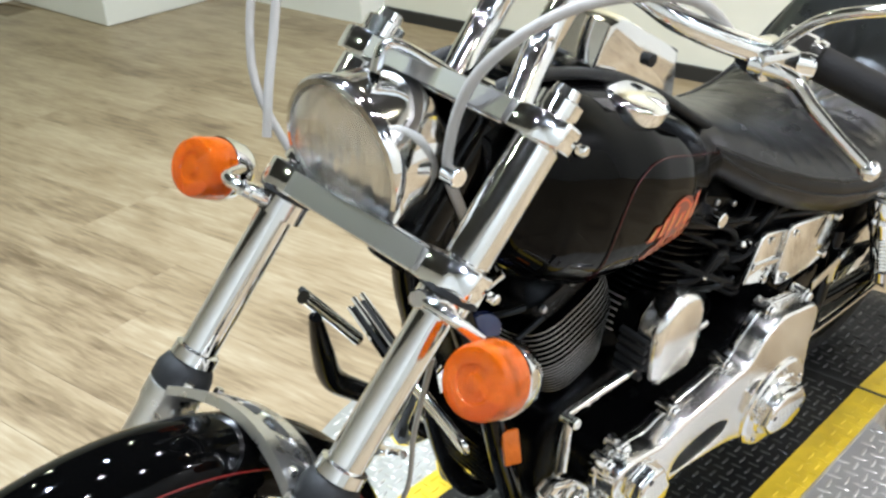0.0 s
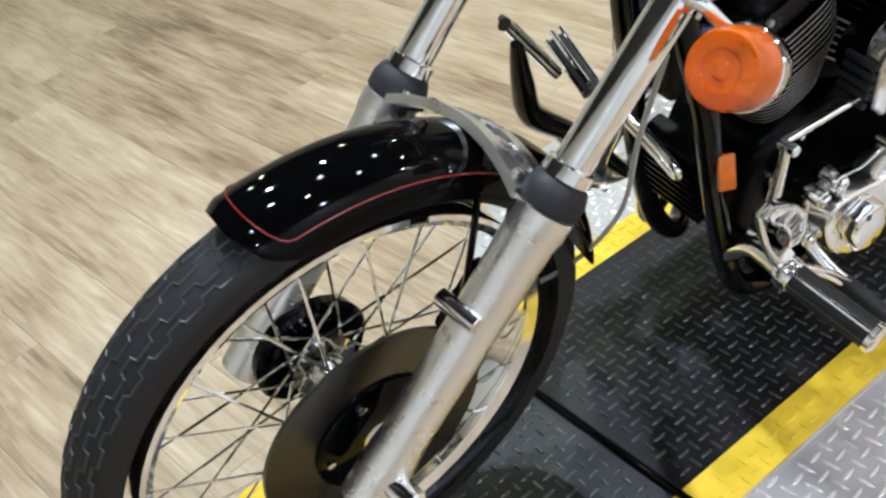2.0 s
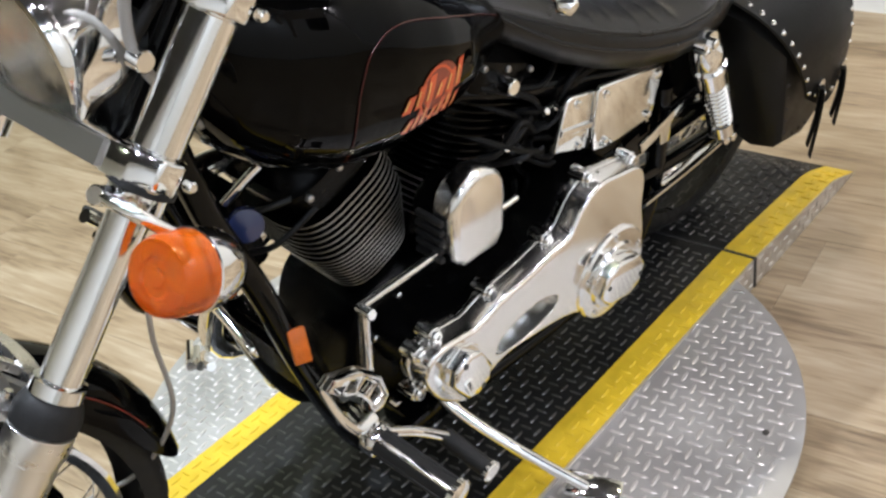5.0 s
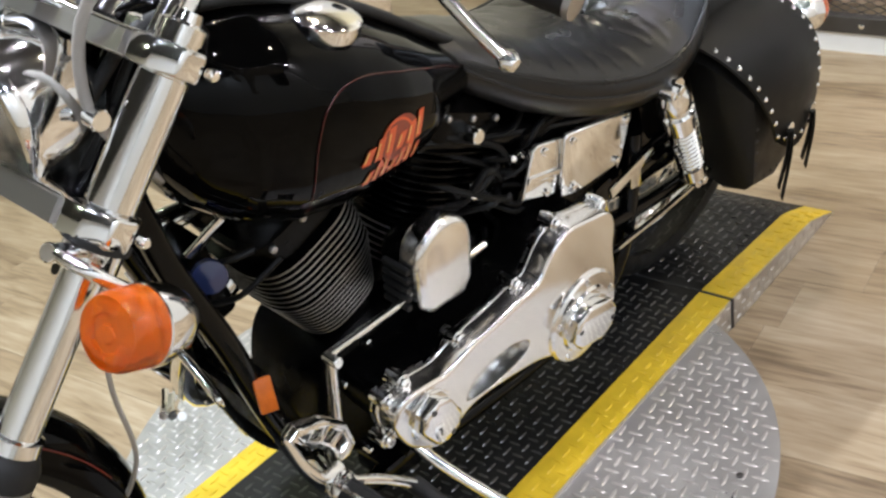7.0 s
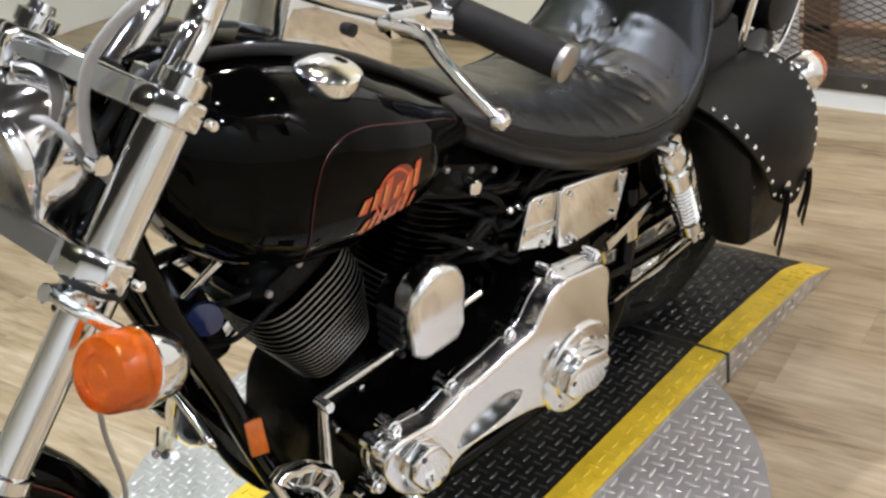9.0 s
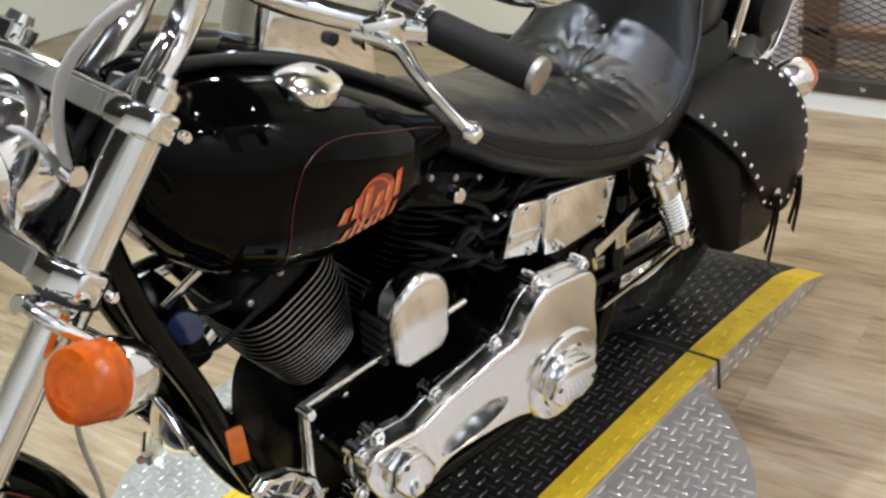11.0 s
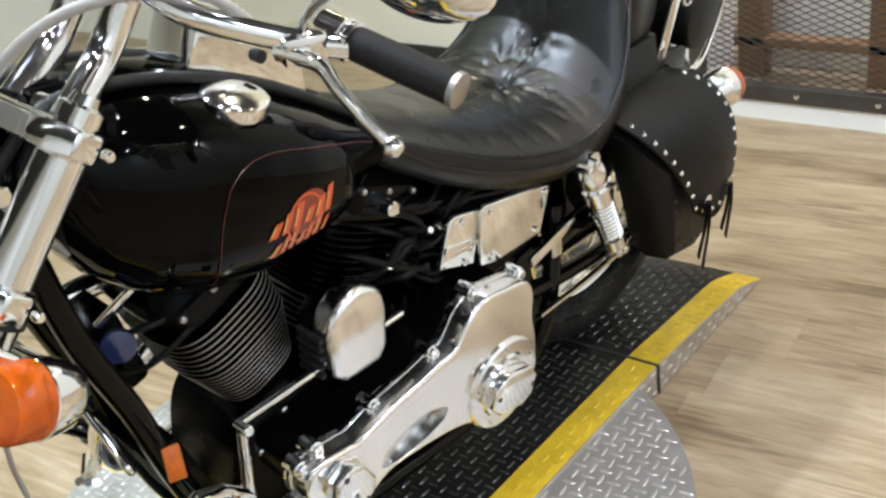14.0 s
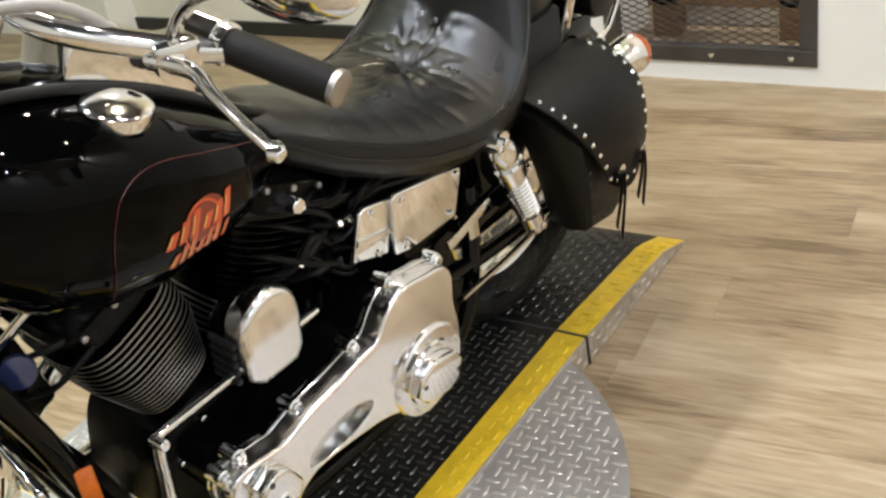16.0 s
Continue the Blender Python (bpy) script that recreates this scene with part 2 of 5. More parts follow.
def prism(outline, y0, y1, bevel=0.004, holes=(), seg=2):
    """A plate with its outline in the x-z plane and its thickness along y, edges rounded; holes are further outlines."""
    bm = bmesh.new()
    edges = []
    for loop in (outline, *holes):
        vs = [bm.verts.new((x, y0, z)) for x, z in loop]
        edges += [bm.edges.new((vs[i], vs[(i + 1) % len(vs)])) for i in range(len(vs))]
    if holes:
        bmesh.ops.triangle_fill(bm, edges=edges, use_beauty=True)
    else:
        bm.faces.new(bm.verts[:])
    faces = bm.faces[:]
    res = bmesh.ops.extrude_face_region(bm, geom=faces)
    for e in res["geom"]:
        if isinstance(e, bmesh.types.BMVert):
            e.co.y = y1
    bmesh.ops.recalc_face_normals(bm, faces=bm.faces)
    if bevel:
        rim = [e for e in bm.edges if len(e.link_faces) == 2 and abs(e.link_faces[0].normal.y - e.link_faces[1].normal.y) > 0.5]
        bmesh.ops.bevel(bm, geom=rim, offset=bevel, segments=seg, profile=0.5, affect="EDGES")
    return bm


def cover(outline, y0, y1, r, hole=None, n=140):
    """A cast cover with soft rounded edges: outline in the x-z plane, smoothed, domed towards y1; an optional slot goes through."""
    def even(loop, m):
        p = smooth_path([(x, 0, z) for x, z in loop + loop[:3]], 8)[8:8 + 8 * len(loop)]
        d = np.cumsum([0] + [(p[(i + 1) % len(p)] - p[i]).length for i in range(len(p))])
        q = p + p[:1]
        out = []
        for t in np.linspace(0, d[-1], m, endpoint=False):
            i = min(int(np.searchsorted(d, t, side="right")) - 1, len(p) - 1)
            out.append(q[i].lerp(q[i + 1], (t - d[i]) / max(d[i + 1] - d[i], 1e-9)))
        return out

    def normals(p):
        area = sum(p[i].x * p[(i + 1) % len(p)].z - p[(i + 1) % len(p)].x * p[i].z for i in range(len(p)))
        w = 3
        out = []
        for i in range(len(p)):
            t = (p[(i + w) % len(p)] - p[i - w]).normalized()
            out.append(Vector((-t.z, 0, t.x)) * (1 if area > 0 else -1))
        return out

    bm = bmesh.new()
    tops = []
    for loop, m, sign, rr in ((outline, n, 1, r),) + (((hole, 48, -1, r * 0.35),) if hole else ()):
        p = even(loop, m)
        nn = normals(p)
        prev = None
        for off, y in [(0, y0)] + [(rr * (1 - math.cos(a)), y1 - rr + rr * math.sin(a)) for a in np.linspace(0, math.pi / 2, 7)]:
            ring = [bm.verts.new((q.x + sign * k.x * off, y, q.z + sign * k.z * off)) for q, k in zip(p, nn)]
            if prev:
                for i in range(m):
                    bm.faces.new((prev[i], prev[(i + 1) % m], ring[(i + 1) % m], ring[i]))
            prev = ring
        tops += [bm.edges.get((prev[i], prev[(i + 1) % m])) for i in range(m)]
    bmesh.ops.triangle_fill(bm, edges=tops, use_beauty=True)
    return bm


def box(x0, x1, y0, y1, z0, z1, bevel=0.003, m=None):
    bm = bmesh.new()
    bmesh.ops.create_cube(bm, size=1)
    for v in bm.verts:
        v.co = Vector(((x0 + x1) / 2 + v.co.x * (x1 - x0), (y0 + y1) / 2 + v.co.y * (y1 - y0), (z0 + z1) / 2 + v.co.z * (z1 - z0)))
    if bevel:
        bmesh.ops.bevel(bm, geom=bm.edges[:], offset=bevel, segments=2, profile=0.5, affect="EDGES")
    if m:
        bmesh.ops.transform(bm, matrix=m, verts=bm.verts)
    return bm


def loft(rings, closed=True, caps=True):
    n = len(rings[0])
    v = [p for r in rings for p in r]
    f = []
    for i in range(len(rings) - 1):
        for k in range(n if closed else n - 1):
            f.append((i * n + k, i * n + (k + 1) % n, (i + 1) * n + (k + 1) % n, (i + 1) * n + k))
    if caps and closed:
        f += [tuple(range(n)), tuple(range(len(v) - n, len(v)))]
    return v, f


def arc(cx, cz, r, a0, a1, n=10):
    return [(cx + r * math.cos(radians(a0 + (a1 - a0) * i / n)), cz + r * math.sin(radians(a0 + (a1 - a0) * i / n))) for i in range(n + 1)]


def thing(name, m, label, category, group="", kind=""):
    ob = tagged(new(name), label, category, group, kind)
    ob.matrix_basis = m
    return ob


# ---- the room ----
FLOOR_TURN = 6.0


def slab(name, x0, x1, y0, y1, z0, z1, material, label, category, bevel=0.0):
    return tagged(part(name, box(x0, x1, y0, y1, z0, z1, bevel), material, smooth=0), label, category, kind="structure")


slab("floor", -5, 5, -7, 5, -0.12, -0.012, mat("floor_screed", (0.2, 0.15, 0.095), 0.7, vary=0.3), "wood-look vinyl plank floor of a showroom", "floor")
slab("ceiling", -5, 5, -7, 5, CEIL, CEIL + 0.1, CEILM, "dark painted showroom ceiling with round spots", "ceiling")
slab("wall_east", 4.0, 4.15, -7, 5, 0, CEIL, WALLW, "plain white showroom wall", "wall")
slab("wall_north", -5, 4.0, 3.6, 3.75, 0, CEIL, WALLW, "plain white showroom wall", "wall")
slab("wall_south", -5, 4.0, -5.5, -5.35, 0, CEIL, WALLW, "white showroom wall behind the display", "wall")

# cream wall with dark base, and beside it the white wall with the steel mesh window
wall = slab("wall_west", -2.5, -2.36, -3.1, -0.5, 0, CEIL, WALLB, "cream wall with a dark base trim", "wall")
slab("baseboard", -2.36, -2.345, -3.1, -0.5, 0.0, 0.06, DARK, "low dark base trim along the wall", "baseboard")
slab("wall_west_far", -2.5, -2.2, -5.35, -3.1, 0, CEIL, WALLW, "white wall block with a dark vent opening", "wall")
WX = -2.15
slab("wall_mesh_sill", WX - 0.16, WX, -0.5, 5, 0, 0.062, WALLW, "low white kerb under a mesh window", "wall")
slab("wall_mesh_side", WX - 0.16, WX, 0.288, 5, 0.062, CEIL, WALLW, "white wall beside a mesh window", "wall")
slab("wall_mesh_return", -2.5, WX - 0.01, -0.5, -0.42, 0.062, CEIL, WALLW, "white wall return beside a mesh window", "wall")
slab("wall_mesh_top", WX - 0.16, WX, -0.42, 0.288, 1.9, CEIL, WALLW, "white wall over a mesh window", "wall")
slab("wall_behind_mesh", -3.4, -3.25, -3.0, 5, 0, CEIL, WALLW, "white wall seen through a mesh window", "wall")
slab("low_white_plinth", -2.2, -1.42, -5.35, -4.25, 0, 0.5, WALLW, "low white display plinth by the wall", "plinth", 0.01)

slab("wall_behind_low", -2.72, -2.66, -0.42, 3.0, 0, 0.3, WALLW, "low white wall seen through a mesh window", "wall")
window = thing("window_1", pose(0, 0, 0), "steel-framed window filled with expanded metal mesh", "window", kind="structure")
for name, a in (("frame_bottom", (-0.42, 0.288, 0.066, 0.12)), ("frame_top", (-0.42, 0.288, 1.84, 1.9))):
    part(name, box(WX - 0.03, WX + 0.012, a[0], a[1], a[2], a[3], 0.003), STEEL, window, "dark raw steel frame bar", smooth=0)
for y0, y1 in ((0.233, 0.288), (-0.42, -0.37)):
    part("frame_side", box(WX - 0.03, WX + 0.01, y0, y1, 0.12, 1.84, 0.003), STEEL, window, smooth=0)
for yb in (-0.3, -0.045, 0.21):
    part("bolt", lathe([(0.009, 0), (0.009, 0.003), (0.005, 0.006), (0.0, 0.0065)], (WX + 0.012, yb, 0.093), (1, 0, 0), 10), CHROME, window)
strands = []
PW, PH = 0.052, 0.022
for i in range(-1, 15):
    for j in range(0, 40):
        y, z = -0.42 + i * PW, 0.12 + j * PH
        for s in (1, -1):
            a, b = Vector((WX - 0.01, y, z + PH / 2)), Vector((WX - 0.01, y + PW / 2, z + PH / 2 + s * PH / 2))
            c = Vector((WX - 0.01, y + PW, z + PH / 2))
            for p, q in ((a, b), (b, c)):
                if min(p.y, q.y) > -0.375 and max(p.y, q.y) < 0.238:
                    strands.append(sweep([p, q], 0.0022, 4, False))
mesh_panel = part("mesh_panel", join(*strands), STEEL, window, "expanded steel mesh", smooth=0)
mesh_panel["kind"] = "stuff"
rail = thing("timber_frame", pose(0, 0, 0), "brown timber shelf frame standing behind a mesh window", "shelf")
part("rail", box(-2.6, -2.52, -1.2, 0.5, 0.115, 0.15, 0.004), BROWNW, rail)
part("post", box(-2.6, -2.52, -0.415, -0.315, 0.0, 1.8, 0.004), BROWNW, rail)
part("post", box(-2.6, -2.52, 0.05, 0.13, 0.0, 1.8, 0.004), BROWNW, rail)

# ceiling spots, one body at every lamp, the added fill lamps too
def ceiling_spot():
    t = thing("ceiling_spot", pose(0, 0, 0), "round white recessed ceiling spotlight, some added for fill light", "ceiling light", "ceiling spots")
    part("ring", lathe([(0.06, 0), (0.085, 0), (0.085, -0.012), (0.075, -0.016), (0.06, -0.012)], (0, 0, 0), (0, 0, 1), 24), WALLW, t)
    return t


spot = ceiling_spot()
for i, (sx, sy, _power, _tone) in enumerate(LAMPS):
    m = pose(sx, sy, CEIL - 0.001)
    if i == 0:
        spot.matrix_basis = m
    else:
        copy_thing(spot, m)

# ---- turntable with ramps ----
H = 0.072
PX0, PX1 = -0.632, 0.568
YN0, YN1, YF0, YF1 = 0.182, 0.253, -0.262, -0.325
RAMP = 0.53


def lugs(cells, size, height, keep, z):
    """Raised bars of a tread plate, crossing in turn, as one mesh; z is a function of x and y."""
    v, f = [], []
    for cx, cy, turn in cells:
        if not keep(cx, cy):
            continue
        c, s = math.cos(turn), math.sin(turn)
        ring = []
        for k, (du, dv) in enumerate(((-1, 0), (-0.5, -1), (0.5, -1), (1, 0), (0.5, 1), (-0.5, 1))):
            ring.append((du * size, dv * size * 0.21))
        n = len(v)
        for sc, h in ((1.0, 0.0), (0.6, height)):
            for u, w in ring:
                x, y = cx + (u * c - w * s) * sc, cy + (u * s + w * c) * sc
                v.append((x, y, z(x, y) + h))
        f += [tuple(n + q for q in (k, (k + 1) % 6, 6 + (k + 1) % 6, 6 + k)) for k in range(6)]
        f.append(tuple(range(n + 6, n + 12)))
    return v, f


def tread_cells(x0, x1, y0, y1, pitch, turn=0.0):
    c, s = math.cos(turn), math.sin(turn)
    out, n = [], int(max(x1 - x0, y1 - y0) / pitch) + 4
    mx, my = (x0 + x1) / 2, (y0 + y1) / 2
    for i in range(-n, n):
        for j in range(-n, n):
            u, w = i * pitch, j * pitch
            x, y = mx + u * c - w * s, my + u * s + w * c
            out.append((x, y, turn + (0 if (i + j) % 2 else math.pi / 2)))
    return out


def ramp_z(x, y=0.0):
    """Height of the runway: level between the joints, curving down to the floor past them."""
    d = max(PX0 - x, x - PX1, 0.0) / RAMP
    return float(np.interp(d, (0, 0.05, 0.74, 0.80, 1.0), (H, H - 0.001, 0.047, 0.041, 0.004)))


tt = thing("turntable", pose(0, 0, 0), "low round turntable of bare tread plate on the floor", "turntable")
DC, DR = (-0.02, -0.035), 0.605
part("disc", lathe([(DR - 0.02, 0.0), (DR - 0.004, H - 0.012), (DR, H - 0.010), (DR, H - 0.007), (0.0, H - 0.007)], (*DC, 0), (0, 0, 1), 96), PLATES, tt, "bare steel tread plate disc")
lug_disc = part("tread", lugs(tread_cells(-0.7, 0.7, -0.7, 0.7, 0.0255, 0.12), 0.0165, 0.0015, lambda x, y: math.hypot(x - DC[0], y - DC[1]) < DR - 0.012 and (y > YN1 + 0.006 or y < YF1 - 0.006), lambda x, y: H - 0.0072), LUG, tt, smooth=0)
lug_disc["kind"] = "stuff"
for k in range(8):
    a = k * math.pi / 4 + 0.3
    part("bolt", lathe([(0.006, 0), (0.006, 0.002), (0.0, 0.003)], (DC[0] + (DR - 0.06) * math.cos(a), DC[1] + (DR - 0.06) * math.sin(a), H - 0.0068), (0, 0, 1), 10), STEEL, tt)

runway = thing("ramp_runway", pose(0, 0, 0), "black tread plate ramp runway with yellow edges across the turntable", "ramp")


def deck(name, x0, x1, y0, y1, material, label="", z_up=0.0):
    xs = np.linspace(x0, x1, max(2, int(abs(x1 - x0) / 0.04)))
    top = [[(x, y, ramp_z(x) + z_up) for y in (y0, y1)] for x in xs]
    v, f = [], []
    for (a, b) in top:
        v += [a, b, (b[0], b[1], 0.001), (a[0], a[1], 0.001)]
    for i in range(len(xs) - 1):
        for k in range(4):
            f.append((4 * i + k, 4 * i + (k + 1) % 4, 4 * i + 4 + (k + 1) % 4, 4 * i + 4 + k))
    f += [(0, 1, 2, 3), tuple(4 * (len(xs) - 1) + k for k in range(4))]
    return part(name, (v, f), material, runway, label, smooth=20)


GAP = 0.004
for x0, x1, nm in ((PX0 + GAP, PX1 - GAP, "level"), (PX0 - RAMP, PX0 - GAP, "rear"), (PX1 + GAP, PX1 + RAMP, "front")):
    deck("deck", x0, x1, YF0, YN0, PLATEB, "black painted tread plate")
    deck("edge_stripe", x0, x1, YN0 + 0.0003, YN1 - 0.003, YELLOW, "yellow painted edge")
    deck("edge_stripe", x0, x1, YF1 + 0.003, YF0 - 0.0003, YELLOW, "yellow painted edge")
    deck("side_skirt", x0, x1, YN1 - 0.0029, YN1, SKIRT, "bare tread plate side", -0.002)
    deck("side_skirt", x0, x1, YF1, YF1 + 0.0029, PLATES, "bare tread plate side", -0.002)
cells = tread_cells(PX0 - RAMP, PX1 + RAMP, -0.5, 0.5, 0.0235, 0.0)
for nm, y0, y1, m in (("tread", YF0, YN0, WORN), ("tread", YN0, YN1, YELLOW), ("tread", YF1, YF0, YELLOW)):
    o = part(nm, lugs(cells, 0.0135, 0.0022, lambda x, y: y0 + 0.008 < y < y1 - 0.008 and PX0 - RAMP + 0.03 < x < PX1 + RAMP - 0.03 and min(abs(x - PX0), abs(x - PX1)) > 0.016, lambda x, y: ramp_z(x) - 0.0002), m, runway, smooth=0)
    o["kind"] = "stuff"
for px in (PX0, PX1):
    part("hinge_rod", rod((px + 0.004, YF1 + 0.01, H + 0.006), (px + 0.004, YN1 - 0.004, H + 0.006), 0.0062, 14), FRAMEB, runway, "black steel hinge rod") if px == PX1 else None
    part("joint", box(px - GAP, px + GAP, YF1, YN1 + 0.003, 0.002, H + 0.0015, 0.001), DARK, runway, "black rubber joint strip")
side_cells = tread_cells(PX0 - RAMP, PX0, 0, H, 0.0235)
sk = lugs([(x, z, a) for x, z, a in side_cells], 0.0115, 0.0016, lambda x, z: 0.008 < z < ramp_z(x) - 0.008 and x < PX0 + 0.12, lambda x, y: 0)
o = part("skirt_tread", ([(x, YN1 + h, z) for x, z, h in sk[0]], sk[1]), SKIRT, runway, smooth=0)
o["kind"] = "stuff"

# ---- the motorcycle: x ahead, y to its left, z up from the tyres' contact ----
bike = thing("motorcycle", pose(0, -0.057, H, 0, 0, -4) @ pose(0, 0, 0, -10), "black and chrome cruiser motorcycle leaning on its side stand", "motorcycle")


def bp(name, geo, material, parent=bike, label="", smooth=40):
    return part(name, geo, material, parent, label, smooth)


# fork line in the plane y = 0
AX = Vector((0.932, 0.04, 0.346))
FOOT = Vector((0.972, 0.04, 0.366))
UP = Vector((-0.627, 0, 0.779))
AHEAD = Vector((0.779, 0, 0.627))
HALF = 0.124


def fork(d, y=0.0, ahead=0.0):
    return FOOT + UP * d + AHEAD * ahead + Vector((-0.08 * y, y, 0))


# front wheel
def wheel(name, centre, r, width, rim_r, spokes, label):
    w = bp(name, lathe([(rim_r - 0.012, -0.022), (rim_r, -0.030), (rim_r + 0.006, -0.028), (rim_r + 0.006, 0.028), (rim_r, 0.030), (rim_r - 0.012, 0.022), (rim_r - 0.016, 0), (rim_r - 0.012, -0.022)], centre, (0, 1, 0), 64, "shell"), CHROME, label=label)
    prof = []
    for k in range(15):
        a = math.radians(-105 + 210 * k / 14)
        mid, hr = (rim_r + r) / 2 + 0.004, (r - rim_r) / 2 + 0.002
        prof.append((mid + hr * math.cos(a), width / 2 * math.sin(a) * (1.0 if abs(a) < 1.4 else 0.93)))
    bp("tyre", lathe(prof, centre, (0, 1, 0), 96, "shell"), RUBBER, w, "black tyre with stepped tread grooves")
    # tread grooves: stepped lines running round the crown
    geo = []
    mid, hr = (rim_r + r) / 2 + 0.004, (r - rim_r) / 2 + 0.0018
    for base, step in ((0, 9), (26, 10), (-26, 10), (46, 8), (-46, 8)):
        pts = []
        count = 46
        for k in range(count):
            for da, up in ((0.0, 1), (0.5, 1), (0.56, -1), (0.94, -1)):
                th = 2 * math.pi * (k + da + abs(base) * 0.013) / count
                a = radians(base + step * up / 2)
                rr = mid + hr * math.cos(a)
                pts.append(Vector(centre) + Vector((rr * math.cos(th), width / 2 * math.sin(a), rr * math.sin(th))))
        geo.append(sweep(pts + pts[:1], 0.0019, 5, False))
    bp("tread_groove", join(*geo), DARK, w)["kind"] = "stuff"
    hub = bp("hub", lathe([(0.02, -0.075), (0.045, -0.07), (0.045, -0.055), (0.024, -0.05), (0.022, 0.05), (0.045, 0.055), (0.045, 0.07), (0.02, 0.075)], centre, (0, 1, 0), 24), CHROME, w)
    for k in range(spokes):
        s = 1 if k % 2 else -1
        th = 2 * math.pi * k / spokes
        lean = 0.9 * (1 if (k // 2) % 2 else -1)
        a = Vector(centre) + Vector((0.042 * math.cos(th + lean), s * 0.062, 0.042 * math.sin(th + lean)))
        b = Vector(centre) + Vector(((rim_r - 0.012) * math.cos(th), s * 0.006, (rim_r - 0.012) * math.sin(th)))
        bp("spoke", rod(a, b, 0.0019, 6, 0.0005), CHROME, w)
    return w


fw = wheel("front_wheel", AX, 0.341, 0.084, 0.274, 40, "spoked chrome front wheel")
bp("brake_disc", lathe([(0.05, 0.058), (0.15, 0.058), (0.15, 0.064), (0.05, 0.064)], AX, (0, 1, 0), 64, "ring"), mat("dark_disc_steel", (0.1, 0.095, 0.09), 0.28, 1.0, rough_vary=0.08), fw, "bare steel brake disc")
bp("disc_carrier", lathe([(0.02, 0.056), (0.085, 0.056), (0.085, 0.068), (0.06, 0.074), (0.02, 0.074)], AX, (0, 1, 0), 32), GLOSS, fw)
bp("speed_hub", lathe([(0.02, -0.08), (0.075, -0.08), (0.08, -0.085), (0.078, -0.1), (0.05, -0.104), (0.0, -0.104)], AX, (0, 1, 0), 32), GLOSS, fw)
for k in range(5):
    a = k * 2 * math.pi / 5
    bp("disc_bolt", lathe([(0.006, 0), (0.006, 0.005), (0.0, 0.006)], AX + Vector((0.07 * math.cos(a), 0.07, 0.07 * math.sin(a))), (0, 1, 0), 8), CHROME, fw)

# fork legs
for s in (1, -1):
    y = HALF * s
    leg = bp("fork_leg", lathe([(0.024, -0.05), (0.031, -0.045), (0.031, 0.02), (0.028, 0.05), (0.029, 0.2), (0.031, 0.32), (0.034, 0.33), (0.034, 0.352), (0.028, 0.356)], fork(0, y), UP, 28), POLISHED, label="polished aluminium fork slider")
    bp("fork_tube", rod(fork(0.34, y), fork(0.83, y), 0.0215, 28), CHROME, leg, "chrome fork tube")
    bp("tube_cover", rod(fork(0.648, y), fork(0.785, y), 0.0255, 28), CHROME, leg)
    bp("dust_seal", lathe([(0.030, 0.352), (0.0345, 0.356), (0.0345, 0.372), (0.030, 0.384), (0.024, 0.39), (0.022, 0.39)], fork(0, y), UP, 28), RUBBER, leg, "black rubber dust seal")
    bp("seal_ring", lathe([(0.024, 0.388), (0.028, 0.39), (0.027, 0.404), (0.0225, 0.406)], fork(0, y), UP, 28), CHROME, leg)
    bp("fork_cap", lathe([(0.024, 0.82), (0.024, 0.835), (0.016, 0.838), (0.014, 0.848), (0.0, 0.849)], fork(0, y), UP, 16), CHROME, leg)
    bp("axle_nut", rod(fork(-0.005, y), fork(-0.005, y + s * 0.06), 0.018, 18, 0.003), CHROME, leg)
    # indicator on its clamp under the lower tree
    clamp = bp("indicator_clamp", lathe([(0.0222, 0.0), (0.030, 0.0), (0.030, 0.022), (0.0222, 0.022)], fork(0.585, y), UP, 24, "ring"), CHROME)
    bp("clamp_ear", rod(fork(0.596, y, 0.025), fork(0.596, y + s * 0.012, 0.056), 0.010, 12), CHROME, clamp)
    bp("rubber_ring", lathe([(0.0222, 0.0), (0.034, 0.002), (0.034, 0.009), (0.0222, 0.011)], fork(0.607, y), UP, 24, "ring"), RUBBER, clamp)
    c = Vector((0.604, s * 0.247 + 0.012, 0.806))
    bp("stalk", sweep([fork(0.596, y, 0.045), fork(0.596, y + s * 0.05, 0.045), c + Vector((-0.03, -s * 0.02, 0))], 0.007, 10), CHROME, clamp)
    face = Vector((0.86, 0.14, 0.42)).normalized()
    sig = bp("indicator", lathe([(0.0, -0.062), (0.014, -0.060), (0.028, -0.050), (0.036, -0.036), (0.0405, -0.014), (0.041, -0.004), (0.038, -0.002)], c, face, 32), CHROME, label="bullet-shaped chrome indicator")
    lens = bp("lens", lathe([(0.0395, -0.003), (0.0395, 0.004), (0.038, 0.03), (0.035, 0.037), (0.030, 0.039), (0.020, 0.0385), (0.018, 0.036), (0.010, 0.036), (0.008, 0.038), (0.0, 0.0385)], c, face, 32), AMBER, sig, "amber plastic lens")

